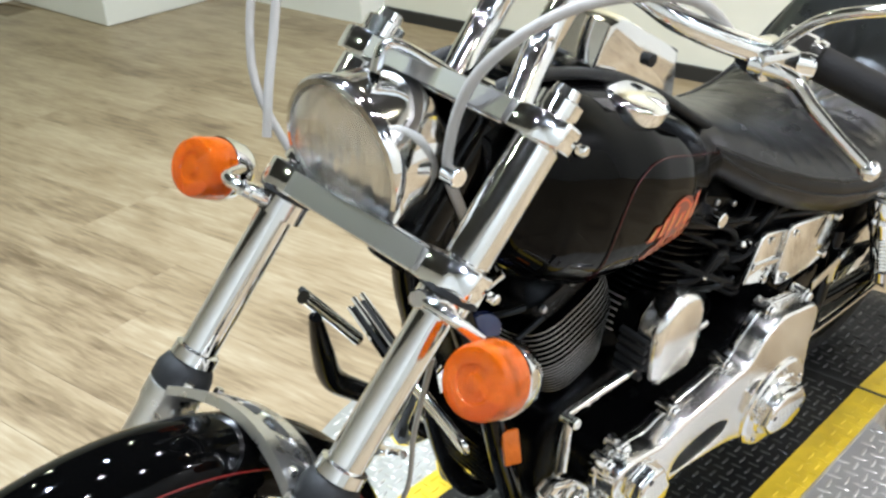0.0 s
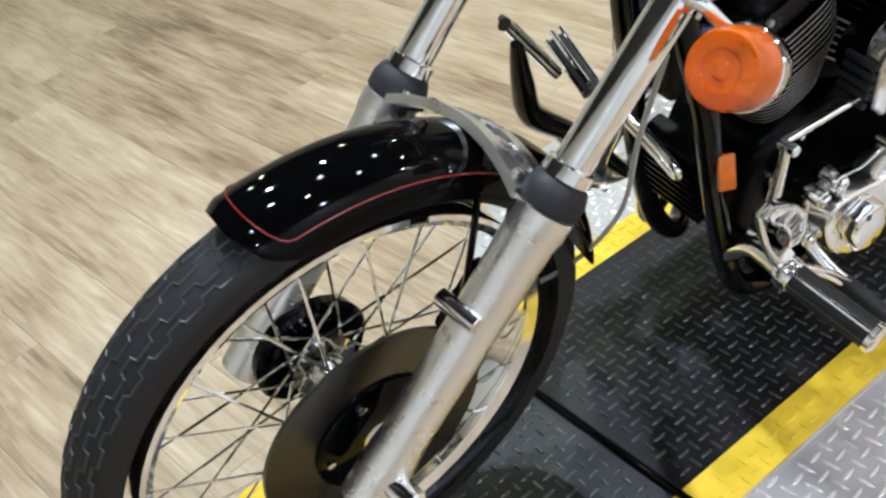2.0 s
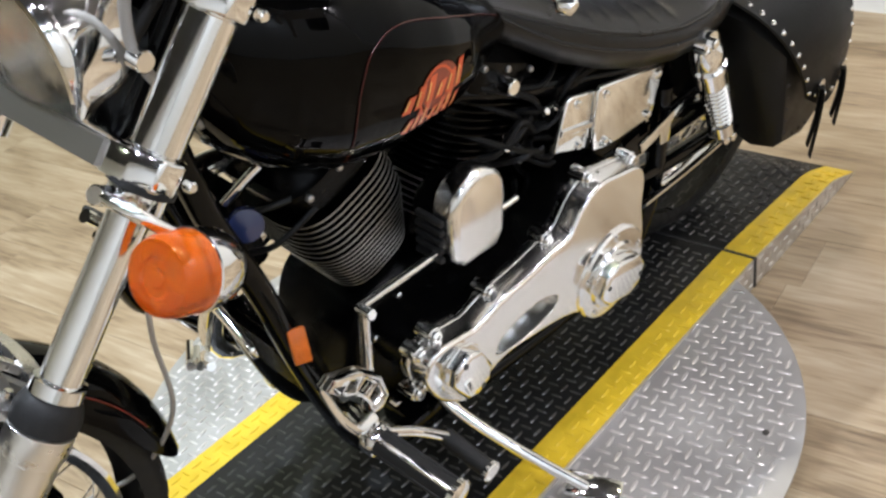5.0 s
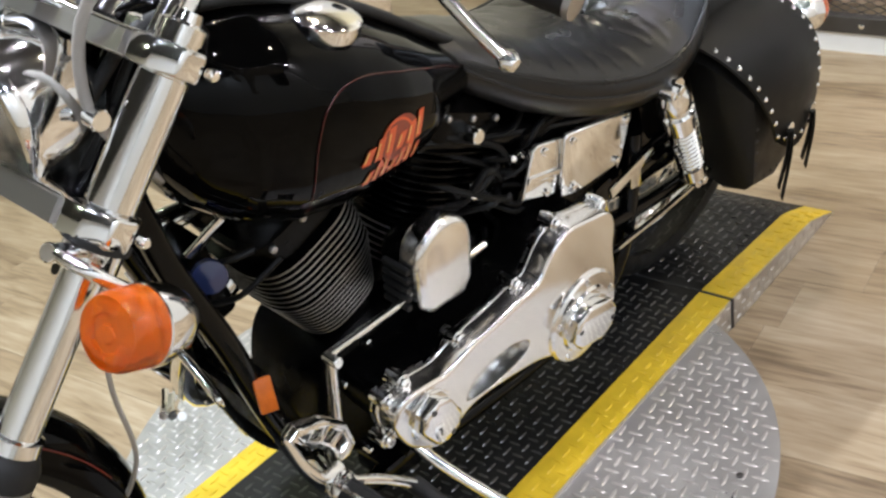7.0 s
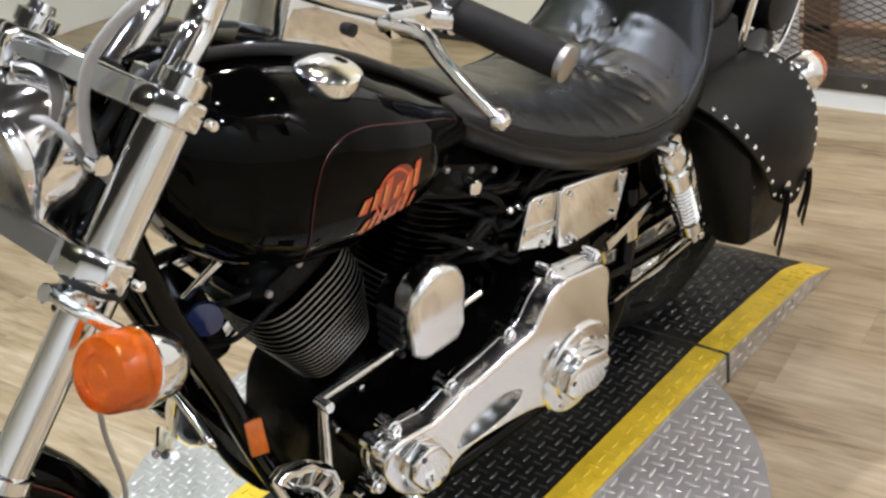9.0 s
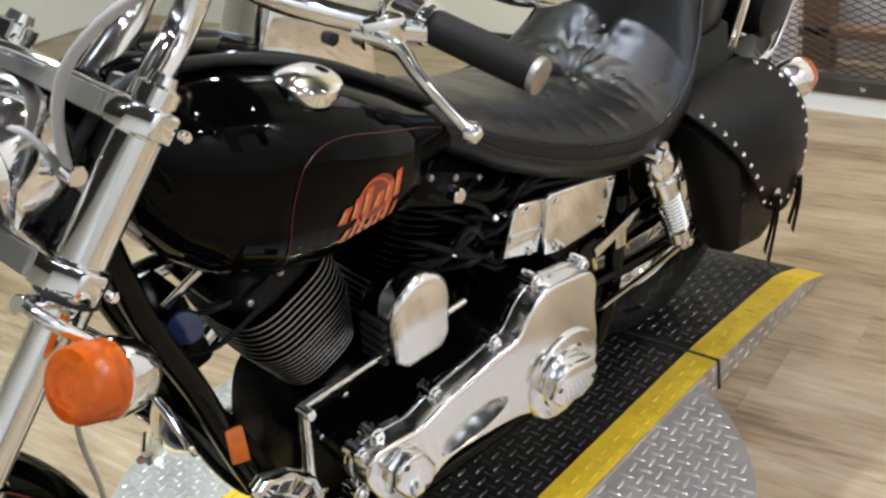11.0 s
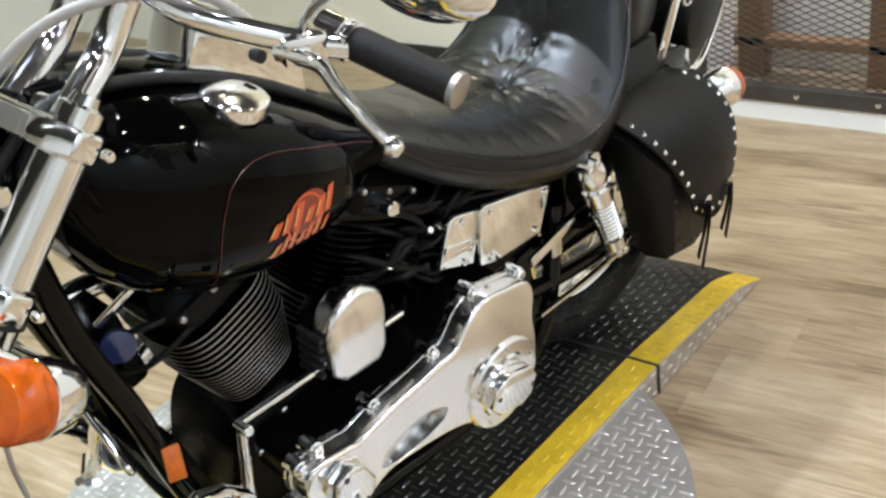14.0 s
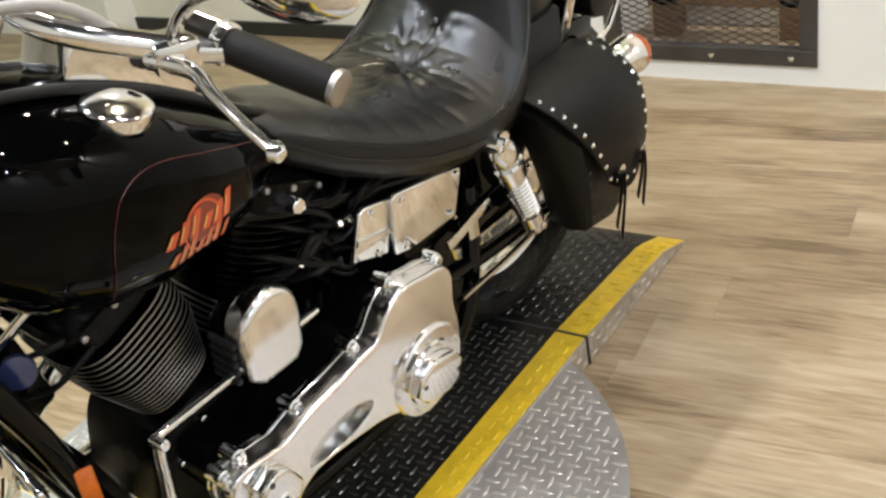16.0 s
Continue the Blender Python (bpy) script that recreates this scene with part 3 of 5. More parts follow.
# trees
def tree(name, d, thick, depth, back):
    bm = bmesh.new()
    outline = [(HALF + 0.034, -0.01), (HALF + 0.034, 0.016), (HALF + 0.01, 0.034), (HALF - 0.022, 0.034), (HALF - 0.035, depth), (-HALF + 0.035, depth), (-HALF + 0.022, 0.034), (-HALF - 0.01, 0.034), (-HALF - 0.034, 0.016), (-HALF - 0.034, -0.01), (-HALF - 0.01, -0.034), (-HALF + 0.04, -0.036), (-0.05, back), (0.05, back), (HALF - 0.04, -0.036), (HALF + 0.01, -0.034)]
    vs = [bm.verts.new(fork(d - thick / 2, y, a)) for y, a in outline]
    f = bm.faces.new(vs)
    r = bmesh.ops.extrude_face_region(bm, geom=[f])
    bmesh.ops.translate(bm, vec=UP * thick, verts=[e for e in r["geom"] if isinstance(e, bmesh.types.BMVert)])
    bmesh.ops.recalc_face_normals(bm, faces=bm.faces)
    bmesh.ops.bevel(bm, geom=bm.edges[:], offset=0.004, segments=2, profile=0.5, affect="EDGES")
    return bp(name, bm, CHROME, label="chrome fork yoke")


lower = tree("lower_yoke", 0.628, 0.034, 0.028, -0.085)
upper = tree("upper_yoke", 0.80, 0.030, 0.022, -0.085)
for s in (1, -1):
    for q, d in ((lower, 0.628), (upper, 0.80)):
        bp("pinch_bolt", rod(fork(d, s * (HALF + 0.03), -0.02), fork(d, s * (HALF + 0.042), -0.02), 0.006, 8), CHROME, q)
for q, d0, d1 in ((lower, 0.615, 0.641), (upper, 0.788, 0.811)):
    ring = [[fork(d0, y, a) for a in (0.022, 0.037)] + [fork(d1, y, a) for a in (0.037, 0.022)] for y in np.linspace(-HALF + 0.026, HALF - 0.026, 5)]
    bp("yoke_cover", loft(ring), SATIN, q, "flat satin yoke cover bar", 30)
bp("steering_head", rod(fork(0.60, 0, -0.065), fork(0.80, 0, -0.065), 0.034, 24), FRAMEB)
bp("stem_nut", lathe([(0.02, 0), (0.02, 0.012), (0.012, 0.016), (0, 0.017)], fork(0.815, 0, -0.06), UP, 6), CHROME, upper)

# fork brace over the fender: an arched cast plate with windows
def brace_pt(y, a, lift=0.0):
    return fork(0.345 + 0.045 * math.cos(y / HALF * math.pi / 2) ** 0.8 + lift, y, a)


bars_ = []
for a0, a1 in ((0.034, 0.012), (-0.016, -0.036)):
    ring = []
    for y in np.linspace(-HALF + 0.02, HALF - 0.02, 17):
        ring.append([brace_pt(y, a0), brace_pt(y, a1), brace_pt(y, a1, -0.012), brace_pt(y, a0, -0.012)])
    bars_.append(loft(ring))
brace = bp("fork_brace", join(*bars_), POLISHED, label="chrome cast fork brace with windows")
for y in (-0.105, -0.07, -0.035, 0.0, 0.035, 0.07, 0.105):
    sgn = 0.012 if y > 0 else -0.012
    bp("brace_rib", loft([[brace_pt(y + sgn * k - 0.005, 0.018 - 0.04 * (k + 1) / 2, -0.002), brace_pt(y + sgn * k + 0.005, 0.018 - 0.04 * (k + 1) / 2, -0.002), brace_pt(y + sgn * k + 0.005, 0.018 - 0.04 * (k + 1) / 2, -0.012), brace_pt(y + sgn * k - 0.005, 0.018 - 0.04 * (k + 1) / 2, -0.012)] for k in (-1, 1)]), POLISHED, brace)
for s in (1, -1):
    bp("brace_clamp", rod(fork(0.318, s * HALF), fork(0.352, s * HALF), 0.0315, 28), POLISHED, brace, "polished clamp round the slider")
    for a in (0.022, -0.026):
        bp("brace_bolt", rod(brace_pt(s * (HALF - 0.035), a, -0.002), brace_pt(s * (HALF - 0.035), a, 0.007), 0.006, 8), CHROME, brace)

# front fender: a strip following the tyre, with rounded sides
def fender_pt(ang, u, lift=0.0):
    """u from -1 to 1 across the strip."""
    R = 0.376 + lift
    w = 0.060
    a = u * 1.45
    r = R - 0.052 * (1 - math.cos(a)) / (1 - math.cos(1.45)) 
    y = w * math.sin(a) / math.sin(1.45)
    return AX + Vector((math.cos(ang) * r, y, math.sin(ang) * r))


F0, F1 = radians(73), radians(176)
rings = []
for k in range(49):
    ang = F0 + (F1 - F0) * k / 48
    e = min(k / 6.0, (48 - k) / 12.0)
    sc = min(1.0, 0.25 + 0.75 * math.sqrt(1 - (1 - min(1, e)) ** 2))
    outer = [fender_pt(ang - (1 - sc) * 0.0, u * sc) for u in np.linspace(-1, 1, 21)]
    inner = [fender_pt(ang, u * sc, -0.003) for u in np.linspace(1, -1, 21)]
    rings.append(outer + inner)
ff = bp("front_fender", loft(rings), GLOSS, label="gloss black front fender with a thin red line")
stripe = [fender_pt(F1 - 0.3 - (F1 - F0 - 0.44) * k / 24, 0.72, 0.001) for k in range(25)]
tip = [fender_pt(F0 + 0.14 - 0.08 * math.cos(a), 0.72 * math.sin(a), 0.001) for a in np.linspace(math.pi / 2, -math.pi / 2, 13)]
other = [fender_pt(F0 + 0.14 + (F1 - F0 - 0.44) * k / 24, -0.72, 0.001) for k in range(25)]
bp("pinstripe", sweep(stripe + tip + other, 0.001, 6, False), RED, ff, "thin red line")
for s in (1, -1):
    bp("fender_strut", sweep([fender_pt(radians(118), s * 0.98), fork(0.22, s * 0.095), fork(0.16, s * (HALF - 0.02))], 0.012, 8, flat=0.35), GLOSS, ff)

# brake caliper on the left slider
cal = bp("brake_caliper", box(-0.03, 0.03, -0.028, 0.022, -0.05, 0.05, 0.01, Matrix.Translation(fork(0.2, 0.075, -0.07)) @ pose(0, 0, 0, 0, -40, 0)), GLOSS, label="black front brake caliper")
bp("caliper_pin", rod(fork(0.215, HALF - 0.035, 0.03), fork(0.215, HALF + 0.022, 0.025), 0.011, 14), CHROME, cal)

# headlamp
HL = Vector((0.583, -0.002, 0.922))
hd = Vector((1, 0.03, -0.06)).normalized()
lamp_body = bp("headlamp", lathe([(0.0, -0.125), (0.03, -0.122), (0.056, -0.108), (0.074, -0.08), (0.084, -0.045), (0.087, -0.012), (0.091, -0.010), (0.093, 0.0), (0.090, 0.006), (0.084, 0.007), (0.082, 0.0)], HL, hd, 48, "shell"), CHROME, label="round chrome headlamp")
bp("reflector", lathe([(0.083, -0.004), (0.078, -0.03), (0.06, -0.06), (0.03, -0.078), (0.01, -0.08)], HL, hd, 48, "shell"), POLISHED, lamp_body, "silvered reflector bowl")
bp("bulb", lathe([(0.008, -0.078), (0.008, -0.04), (0.0, -0.034)], HL, hd, 16), WALLW, lamp_body)
bp("lens", lathe([(0.084, 0.002), (0.075, 0.012), (0.05, 0.020), (0.025, 0.023), (0.0, 0.024), (0.0, 0.021), (0.05, 0.017), (0.075, 0.009), (0.082, 0.0)], HL, hd, 48), GLASS, lamp_body, "clear domed glass lens")
bp("headlamp_bracket", sweep([fork(0.81, 0, 0.02), HL + Vector((-0.06, 0, 0.115)), HL + Vector((-0.04, 0, 0.088))], 0.014, 10, flat=0.5), CHROME, lamp_body)
for s in (1, -1):
    bp("headlamp_bolt", rod(HL + Vector((-0.07, s * 0.085, 0)), HL + Vector((-0.07, s * 0.105, 0)), 0.012, 12), CHROME, lamp_body)

# handlebar, risers
for s in (1, -1):
    bp("riser", sweep([fork(0.81, s * 0.045, -0.05), (0.345, s * 0.045, 1.0), (0.30, s * 0.045, 1.06)], 0.019, 20), CHROME, label="chrome handlebar riser")
bar_pts = [(0.19, 0.31, 1.04), (0.25, 0.27, 1.055), (0.33, 0.215, 1.09), (0.345, 0.16, 1.11), (0.315, 0.09, 1.085), (0.30, 0.045, 1.065)]
bar = bp("handlebar", sweep(bar_pts + [(x, -y, z) for x, y, z in reversed(bar_pts)], 0.0135, 16), CHROME, label="wide chrome handlebar")
for s in (1, -1):
    gi, go = Vector((0.20, s * 0.300, 1.045)), Vector((0.178, s * 0.425, 1.022))
    d = go - gi
    g = bp("grip", lathe([(0.015, 0), (0.0185, 0.002), (0.019, d.length * 0.5), (0.0185, d.length - 0.004), (0.015, d.length)], gi, d, 24), GRIP, bar, "black rubber grip")
    bp("grip_cap", lathe([(0.018, d.length - 0.009), (0.0192, d.length - 0.008), (0.019, d.length - 0.001), (0.012, d.length + 0.001), (0, d.length + 0.0015)], gi, d, 24), SATIN, bar, "chrome end cap")
    bp("switch_housing", lathe([(0.016, -0.045), (0.023, -0.042), (0.023, -0.012), (0.020, -0.010), (0.023, -0.006), (0.022, 0.0), (0.016, 0.002)], gi, d, 24), CHROME, bar)
    perch = bp("lever_perch", box(-0.02, 0.028, -0.024, 0.024, -0.016, 0.016, 0.006, Matrix.Translation((0.243, s * 0.268, 1.05)) @ pose(0, 0, 0, 0, 0, -20 * s)), CHROME, bar)
    bp("lever", sweep([(0.27, s * 0.262, 1.047), (0.256, s * 0.305, 1.042), (0.260, s * 0.335, 1.027), (0.261, s * 0.37, 1.008), (0.26, s * 0.405, 0.990)], [0.0135, 0.0125, 0.0105, 0.0095, 0.009], 12, flat=0.7), CHROME, bar, "polished lever")
    bp("lever_ball", lathe([(0.0, -0.011), (0.007, -0.009), (0.011, -0.002), (0.011, 0.003), (0.007, 0.009), (0.0, 0.011)], (0.259, s * 0.408, 0.988), (0, 1, -0.3), 16), CHROME, bar)
    mirror = bp("mirror", lathe([(0.0, -0.022), (0.03, -0.019), (0.055, -0.008), (0.060, 0.0), (0.057, 0.003), (0.0, 0.003)], (0, 0, 0), (0, 0, 1), 32), CHROME, label="oval chrome mirror")
    mirror.matrix_basis = Matrix.Translation((0.255, s * 0.45, 1.165)) @ pose(0, 0, 0, 0, -80, 12 * s) @ Matrix.Diagonal((0.72, 1.15, 1, 1))
    bp("mirror_stem", sweep([(0.25, s * 0.272, 1.062), (0.265, s * 0.33, 1.12), (0.262, s * 0.42, 1.158)], 0.006, 10), CHROME, bar)

# cables
bp("clutch_cable", sweep([(0.262, 0.25, 1.05), (0.33, 0.22, 1.115), (0.43, 0.16, 1.11), (0.50, 0.105, 1.04), (0.515, 0.085, 0.94), (0.48, 0.075, 0.86), (0.44, 0.06, 0.80)], 0.0062, 10), BRAID, label="grey sheathed clutch cable")
bp("brake_hose", sweep([(0.25, -0.25, 1.05), (0.36, -0.24, 1.16), (0.50, -0.2, 1.12), (0.57, -0.15, 0.98), (0.60, -0.12, 0.9)], 0.0055, 10), BRAID, label="grey sheathed cable")
bp("throttle_cable", sweep([(0.25, -0.26, 1.06), (0.38, -0.26, 1.17), (0.53, -0.21, 1.10), (0.59, -0.16, 0.97), (0.58, -0.1, 0.88)], 0.005, 10), BRAID, label="grey sheathed cable")
bp("speedo_cable", sweep([(0.60, 0.17, 0.77), (0.60, 0.15, 0.65), (0.585, 0.12, 0.5), (0.62, 0.05, 0.36), (0.70, -0.04, 0.28), (0.8, -0.08, 0.27)], 0.0032, 8), BRAID, label="thin grey cable hanging to the wheel hub")

# ---- frame ----
for s in (1, -1):
    bp("frame_tube", sweep([(0.485, 0.02 + s * 0.03, 0.84), (0.465, 0.025 + s * 0.05, 0.70), (0.425, 0.03 + s * 0.065, 0.57), (0.385, 0.03 + s * 0.075, 0.42), (0.32, 0.03 + s * 0.08, 0.235), (0.25, 0.03 + s * 0.08, 0.15), (0.12, s * 0.11, 0.125), (-0.3, s * 0.125, 0.135), (-0.42, s * 0.13, 0.25), (-0.42, s * 0.13, 0.5)], 0.0175, 14), FRAMEB, label="gloss black frame tube")
    bp("seat_rail", sweep([(0.40, s * 0.02, 0.86), (0.1, s * 0.05, 0.68), (-0.2, s * 0.11, 0.60), (-0.42, s * 0.14, 0.58), (-0.85, s * 0.145, 0.60)], 0.016, 12), FRAMEB)
    bp("swingarm", sweep([(-0.32, s * 0.12, 0.33), (-0.5, s * 0.13, 0.315), (-0.72, s * 0.135, 0.305)], 0.024, 12, flat=0.7), FRAMEB)
    sh = bp("shock_absorber", lathe([(0.012, 0), (0.022, 0.004), (0.028, 0.018), (0.030, 0.04), (0.026, 0.046), (0.026, 0.052), (0.031, 0.056), (0.031, 0.066), (0.027, 0.07), (0.027, 0.102), (0.017, 0.106), (0.017, 0.215), (0.024, 0.219), (0.024, 0.25), (0.012, 0.255)], (-0.425, s * 0.19, 0.60), (-0.47, 0, -0.88), 24), CHROME, label="chrome shock absorber with an open spring")
    ax = Vector((-0.47, 0, -0.88)).normalized()
    u, w = Vector((0, 1, 0)), ax.cross(Vector((0, 1, 0)))
    coil = [Vector((-0.425, s * 0.19, 0.60)) + ax * (0.104 + 0.112 * k / 90) + (u * math.cos(k * 0.7) + w * math.sin(k * 0.7)) * 0.0215 for k in range(91)]
    bp("spring", sweep(coil, 0.0038, 6, False), CHROME, sh)
    for z, q in ((0.60, 0.0), (0.372, 0.26)):
        e = Vector((-0.425, s * 0.19, 0.60)) + ax * (q - 0.008 if q == 0 else q)
        bp("shock_eye", lathe([(0.009, -0.016), (0.019, -0.016), (0.019, 0.016), (0.009, 0.016)], e, (0, 1, 0), 20), CHROME, sh)
        bp("shock_bolt", rod(e + Vector((0, -0.03, 0)), e + Vector((0, s * 0.026, 0)), 0.009, 8), CHROME, sh)
rw = wheel("rear_wheel", Vector((-0.72, 0, 0.315)), 0.318, 0.13, 0.215, 40, "spoked chrome rear wheel")
rings = []
RC = Vector((-0.72, 0, 0.315))
for k in range(33):
    ang = radians(20 + 165 * k / 32)
    outer = [RC + Vector((math.cos(ang), 0, math.sin(ang))) * (0.37 - 0.06 * (1 - math.cos(u * 1.4))) + Vector((0, 0.105 * math.sin(u * 1.4), 0)) for u in np.linspace(-1, 1, 15)]
    inner = [RC + Vector((math.cos(ang), 0, math.sin(ang))) * (0.366 - 0.06 * (1 - math.cos(u * 1.4))) + Vector((0, 0.102 * math.sin(u * 1.4), 0)) for u in np.linspace(1, -1, 15)]
    rings.append(outer + inner)
bp("rear_fender", loft(rings), GLOSS, label="gloss black rear fender")
bp("drive_belt_guard", prism([(-0.33, 0.425), (-0.31, 0.40), (-0.42, 0.365), (-0.60, 0.36), (-0.62, 0.385), (-0.48, 0.425), (-0.42, 0.435)], 0.118, 0.128, 0.003), FRAMEB, label="black belt guard")
for s in (1, -1):
    bp("fender_strut", prism([(-0.37, 0.64), (-0.36, 0.55), (-0.40, 0.44), (-0.47, 0.37), (-0.56, 0.40), (-0.74, 0.56), (-0.86, 0.60), (-0.86, 0.66), (-0.6, 0.68)], s * 0.112, s * 0.118, 0.002), GLOSS, label="gloss black fender side strut")
bp("drive_belt", sweep([(-0.17, 0.11, 0.40), (-0.5, 0.11, 0.42), (-0.72, 0.11, 0.43)], 0.016, 8, flat=0.2), RUBBER)
bp("guard_bracket", prism([(-0.325, 0.437), (-0.45, 0.468), (-0.458, 0.448), (-0.415, 0.437), (-0.42, 0.400), (-0.39, 0.405), (-0.386, 0.430), (-0.332, 0.416)], 0.150, 0.158, 0.002), CHROME, label="small chrome bracket")
bp("muffler", lathe([(0.03, 0), (0.042, 0.03), (0.044, 0.5), (0.034, 0.52), (0.03, 0.5)], (-0.35, -0.2, 0.24), (-1, 0, 0.06), 24), CHROME)
bp("swingarm_strip", sweep([(-0.36, 0.155, 0.29), (-0.52, 0.16, 0.30), (-0.64, 0.165, 0.32), (-0.70, 0.165, 0.345)], 0.012, 10, flat=0.5), CHROME, label="curved chrome swingarm cover")
bp("axle_cover", lathe([(0.02, 0), (0.02, 0.02), (0.012, 0.026), (0, 0.027)], (-0.72, 0.15, 0.315), (0, 1, 0), 16), CHROME)

# ---- tank ----
TANK_UP = 0.010
TS = [(0.452, 0.855, 0.93, 0.045), (0.44, 0.80, 0.948, 0.088), (0.41, 0.745, 0.957, 0.118), (0.36, 0.695, 0.958, 0.145), (0.29, 0.662, 0.947, 0.162), (0.21, 0.650, 0.922, 0.167), (0.13, 0.653, 0.884, 0.158), (0.06, 0.664, 0.842, 0.138), (0.0, 0.682, 0.802, 0.11), (-0.06, 0.697, 0.764, 0.085), (-0.11, 0.703, 0.742, 0.06), (-0.135, 0.712, 0.732, 0.03)]
TS = [(x + 0.01, lo + TANK_UP * 0.4, hi + TANK_UP, w) for x, lo, hi, w in TS]
_tx = [s[0] for s in reversed(TS)]


def tank_at(x):
    return tuple(np.interp(x, _tx, [s[k] for s in reversed(TS)]) for k in (1, 2, 3))


def tank_side(x, z, lift=0.0015):
    """The left side's surface over (x, z)."""
    lo, hi, w = tank_at(x)
    zc, hz = (lo + hi) / 2 + 0.0, (hi - lo) / 2
    q = min(0.999, abs((z - zc) / hz))
    return Vector((x, w * (1 - q ** 2.5) ** (1 / 2.5) + lift, z))


rings = []
for x in np.interp(np.linspace(0, 1, 45), np.linspace(0, 1, len(TS)), [s[0] for s in TS]):
    lo, hi, w = tank_at(x)
    zc, hz = (lo + hi) / 2, (hi - lo) / 2
    ring = []
    for k in range(48):
        a = 2 * math.pi * k / 48
        ring.append(Vector((x, w * math.copysign(abs(math.cos(a)) ** 0.8, math.cos(a)), zc + hz * math.copysign(abs(math.sin(a)) ** 0.8, math.sin(a)))))
    rings.append(ring)
tank = bp("fuel_tank", loft(rings), GLOSS, label="gloss black teardrop fuel tank with red line and orange emblem", smooth=60)
for s in (1, -1):
    cap = bp("filler_cap", lathe([(0.042, -0.014), (0.044, -0.002), (0.0435, 0.004), (0.040, 0.007), (0.034, 0.008), (0.018, 0.0105), (0.0, 0.011)], (0.207, s * 0.090, 0.918), (-0.17, s * 0.14, 0.97), 48), CHROME, tank, "domed chrome filler cap")
top = lambda x: tank_at(x)[1]
bp("console", loft([[Vector((x, y, top(x) + h)) for y, h in ((-0.05, -0.03), (-0.046, 0.006), (-0.03, 0.013), (0.03, 0.013), (0.046, 0.006), (0.05, -0.03))] for x in np.linspace(0.42, -0.06, 14)]), GLOSS, tank, "black console strip")
for s in (1, -1):
    bp("console_trim", sweep([(0.50, s * 0.06, 0.925)] + [Vector((x, s * 0.05, top(x) + 0.007)) for x in np.linspace(0.43, -0.05, 9)], 0.0075, 10), RUBBER, tank, "black rubber console edge")
dash = bp("instrument_housing", prism([(0.245, 0.925), (0.215, 1.0), (0.19, 1.004), (0.06, 0.93), (0.05, 0.85)], -0.045, 0.045, 0.008), CHROME, tank, "boxy chrome instrument housing")
bp("trip_knob", lathe([(0.009, 0), (0.009, 0.008), (0, 0.01)], (0.13, 0.045, 0.935), (0, 1, 0), 16), RUBBER, dash)
line = [(0.304, 0.715), (0.304, 0.75), (0.301, 0.793), (0.291, 0.827), (0.272, 0.855), (0.23, 0.868), (0.17, 0.853), (0.06, 0.808), (-0.02, 0.768)]
bp("pinstripe", sweep([tank_side(p.x, p.z) for p in smooth_path([(x, 0, z) for x, z in line], 8)], 0.0009, 6, False), DULLRED, tank, "thin dull red line")


def decal(name, quads, material, lift=0.0016):
    v, f = [], []
    for q in quads:
        n = len(v)
        rows_, cols = 2, 6
        for j in range(rows_ + 1):
            for i in range(cols + 1):
                a, b = i / cols, j / rows_
                x = (q[0][0] * (1 - a) + q[1][0] * a) * (1 - b) + (q[3][0] * (1 - a) + q[2][0] * a) * b
                z = (q[0][1] * (1 - a) + q[1][1] * a) * (1 - b) + (q[3][1] * (1 - a) + q[2][1] * a) * b
                v.append(tank_side(x, z, lift))
        for j in range(rows_):
            for i in range(cols):
                k = n + j * (cols + 1) + i
                f.append((k, k + 1, k + cols + 2, k + cols + 1))
    bm = bmesh.new()
    pts = [bm.verts.new(p) for p in v]
    for q in f:
        bm.faces.new([pts[i] for i in q])
    bmesh.ops.remove_doubles(bm, verts=bm.verts, dist=0.0003)
    return bp(name, bm, material, tank)


def bars(x0, z0, x1, z1, count, h, slant, fill=0.74):
    """A row of slanting upright bars from one point to another."""
    out = []
    for i in range(count):
        a, b = i / count, (i + fill) / count
        grow = 1 + 0.25 * ((i * 7) % 3 - 1)
        p, q = (x0 + (x1 - x0) * a, z0 + (z1 - z0) * a), (x0 + (x1 - x0) * b, z0 + (z1 - z0) * b)
        out.append((p, q, (q[0] + slant, q[1] + h * grow), (p[0] + slant, p[1] + h * grow)))
    return out


shield = []
for k in range(24):
    a0, a1 = 2 * math.pi * k / 24, 2 * math.pi * (k + 1) / 24
    shield.append(((0.166, 0.768), (0.166 + 0.036 * math.cos(a0), 0.768 + 0.03 * math.sin(a0)), (0.166 + 0.036 * math.cos(a1), 0.768 + 0.03 * math.sin(a1)), (0.166, 0.768)))
decal("emblem_shield", shield, BRICKRED, 0.0010)
for q in bars(0.236, 0.758, 0.116, 0.750, 6, 0.027, -0.012, 0.66) + bars(0.231, 0.726, 0.128, 0.724, 7, 0.025, -0.010, 0.66):
    decal("emblem_bar", [q], ORANGE)
for q in bars(0.2335, 0.762, 0.1135, 0.754, 6, 0.018, -0.008, 0.16) + bars(0.229, 0.729, 0.126, 0.727, 7, 0.017, -0.007, 0.16):
    decal("emblem_glint", [q], GOLD, 0.0021)
ringq = []
for k in range(20):
    a0, a1 = 2 * math.pi * k / 20, 2 * math.pi * (k + 1) / 20
    ringq.append(tuple((0.172 + r * math.cos(a), 0.762 + r * 1.05 * math.sin(a)) for r, a in ((0.030, a0), (0.030, a1), (0.0335, a1), (0.0335, a0))))
decal("emblem_ring", ringq, ORANGE)

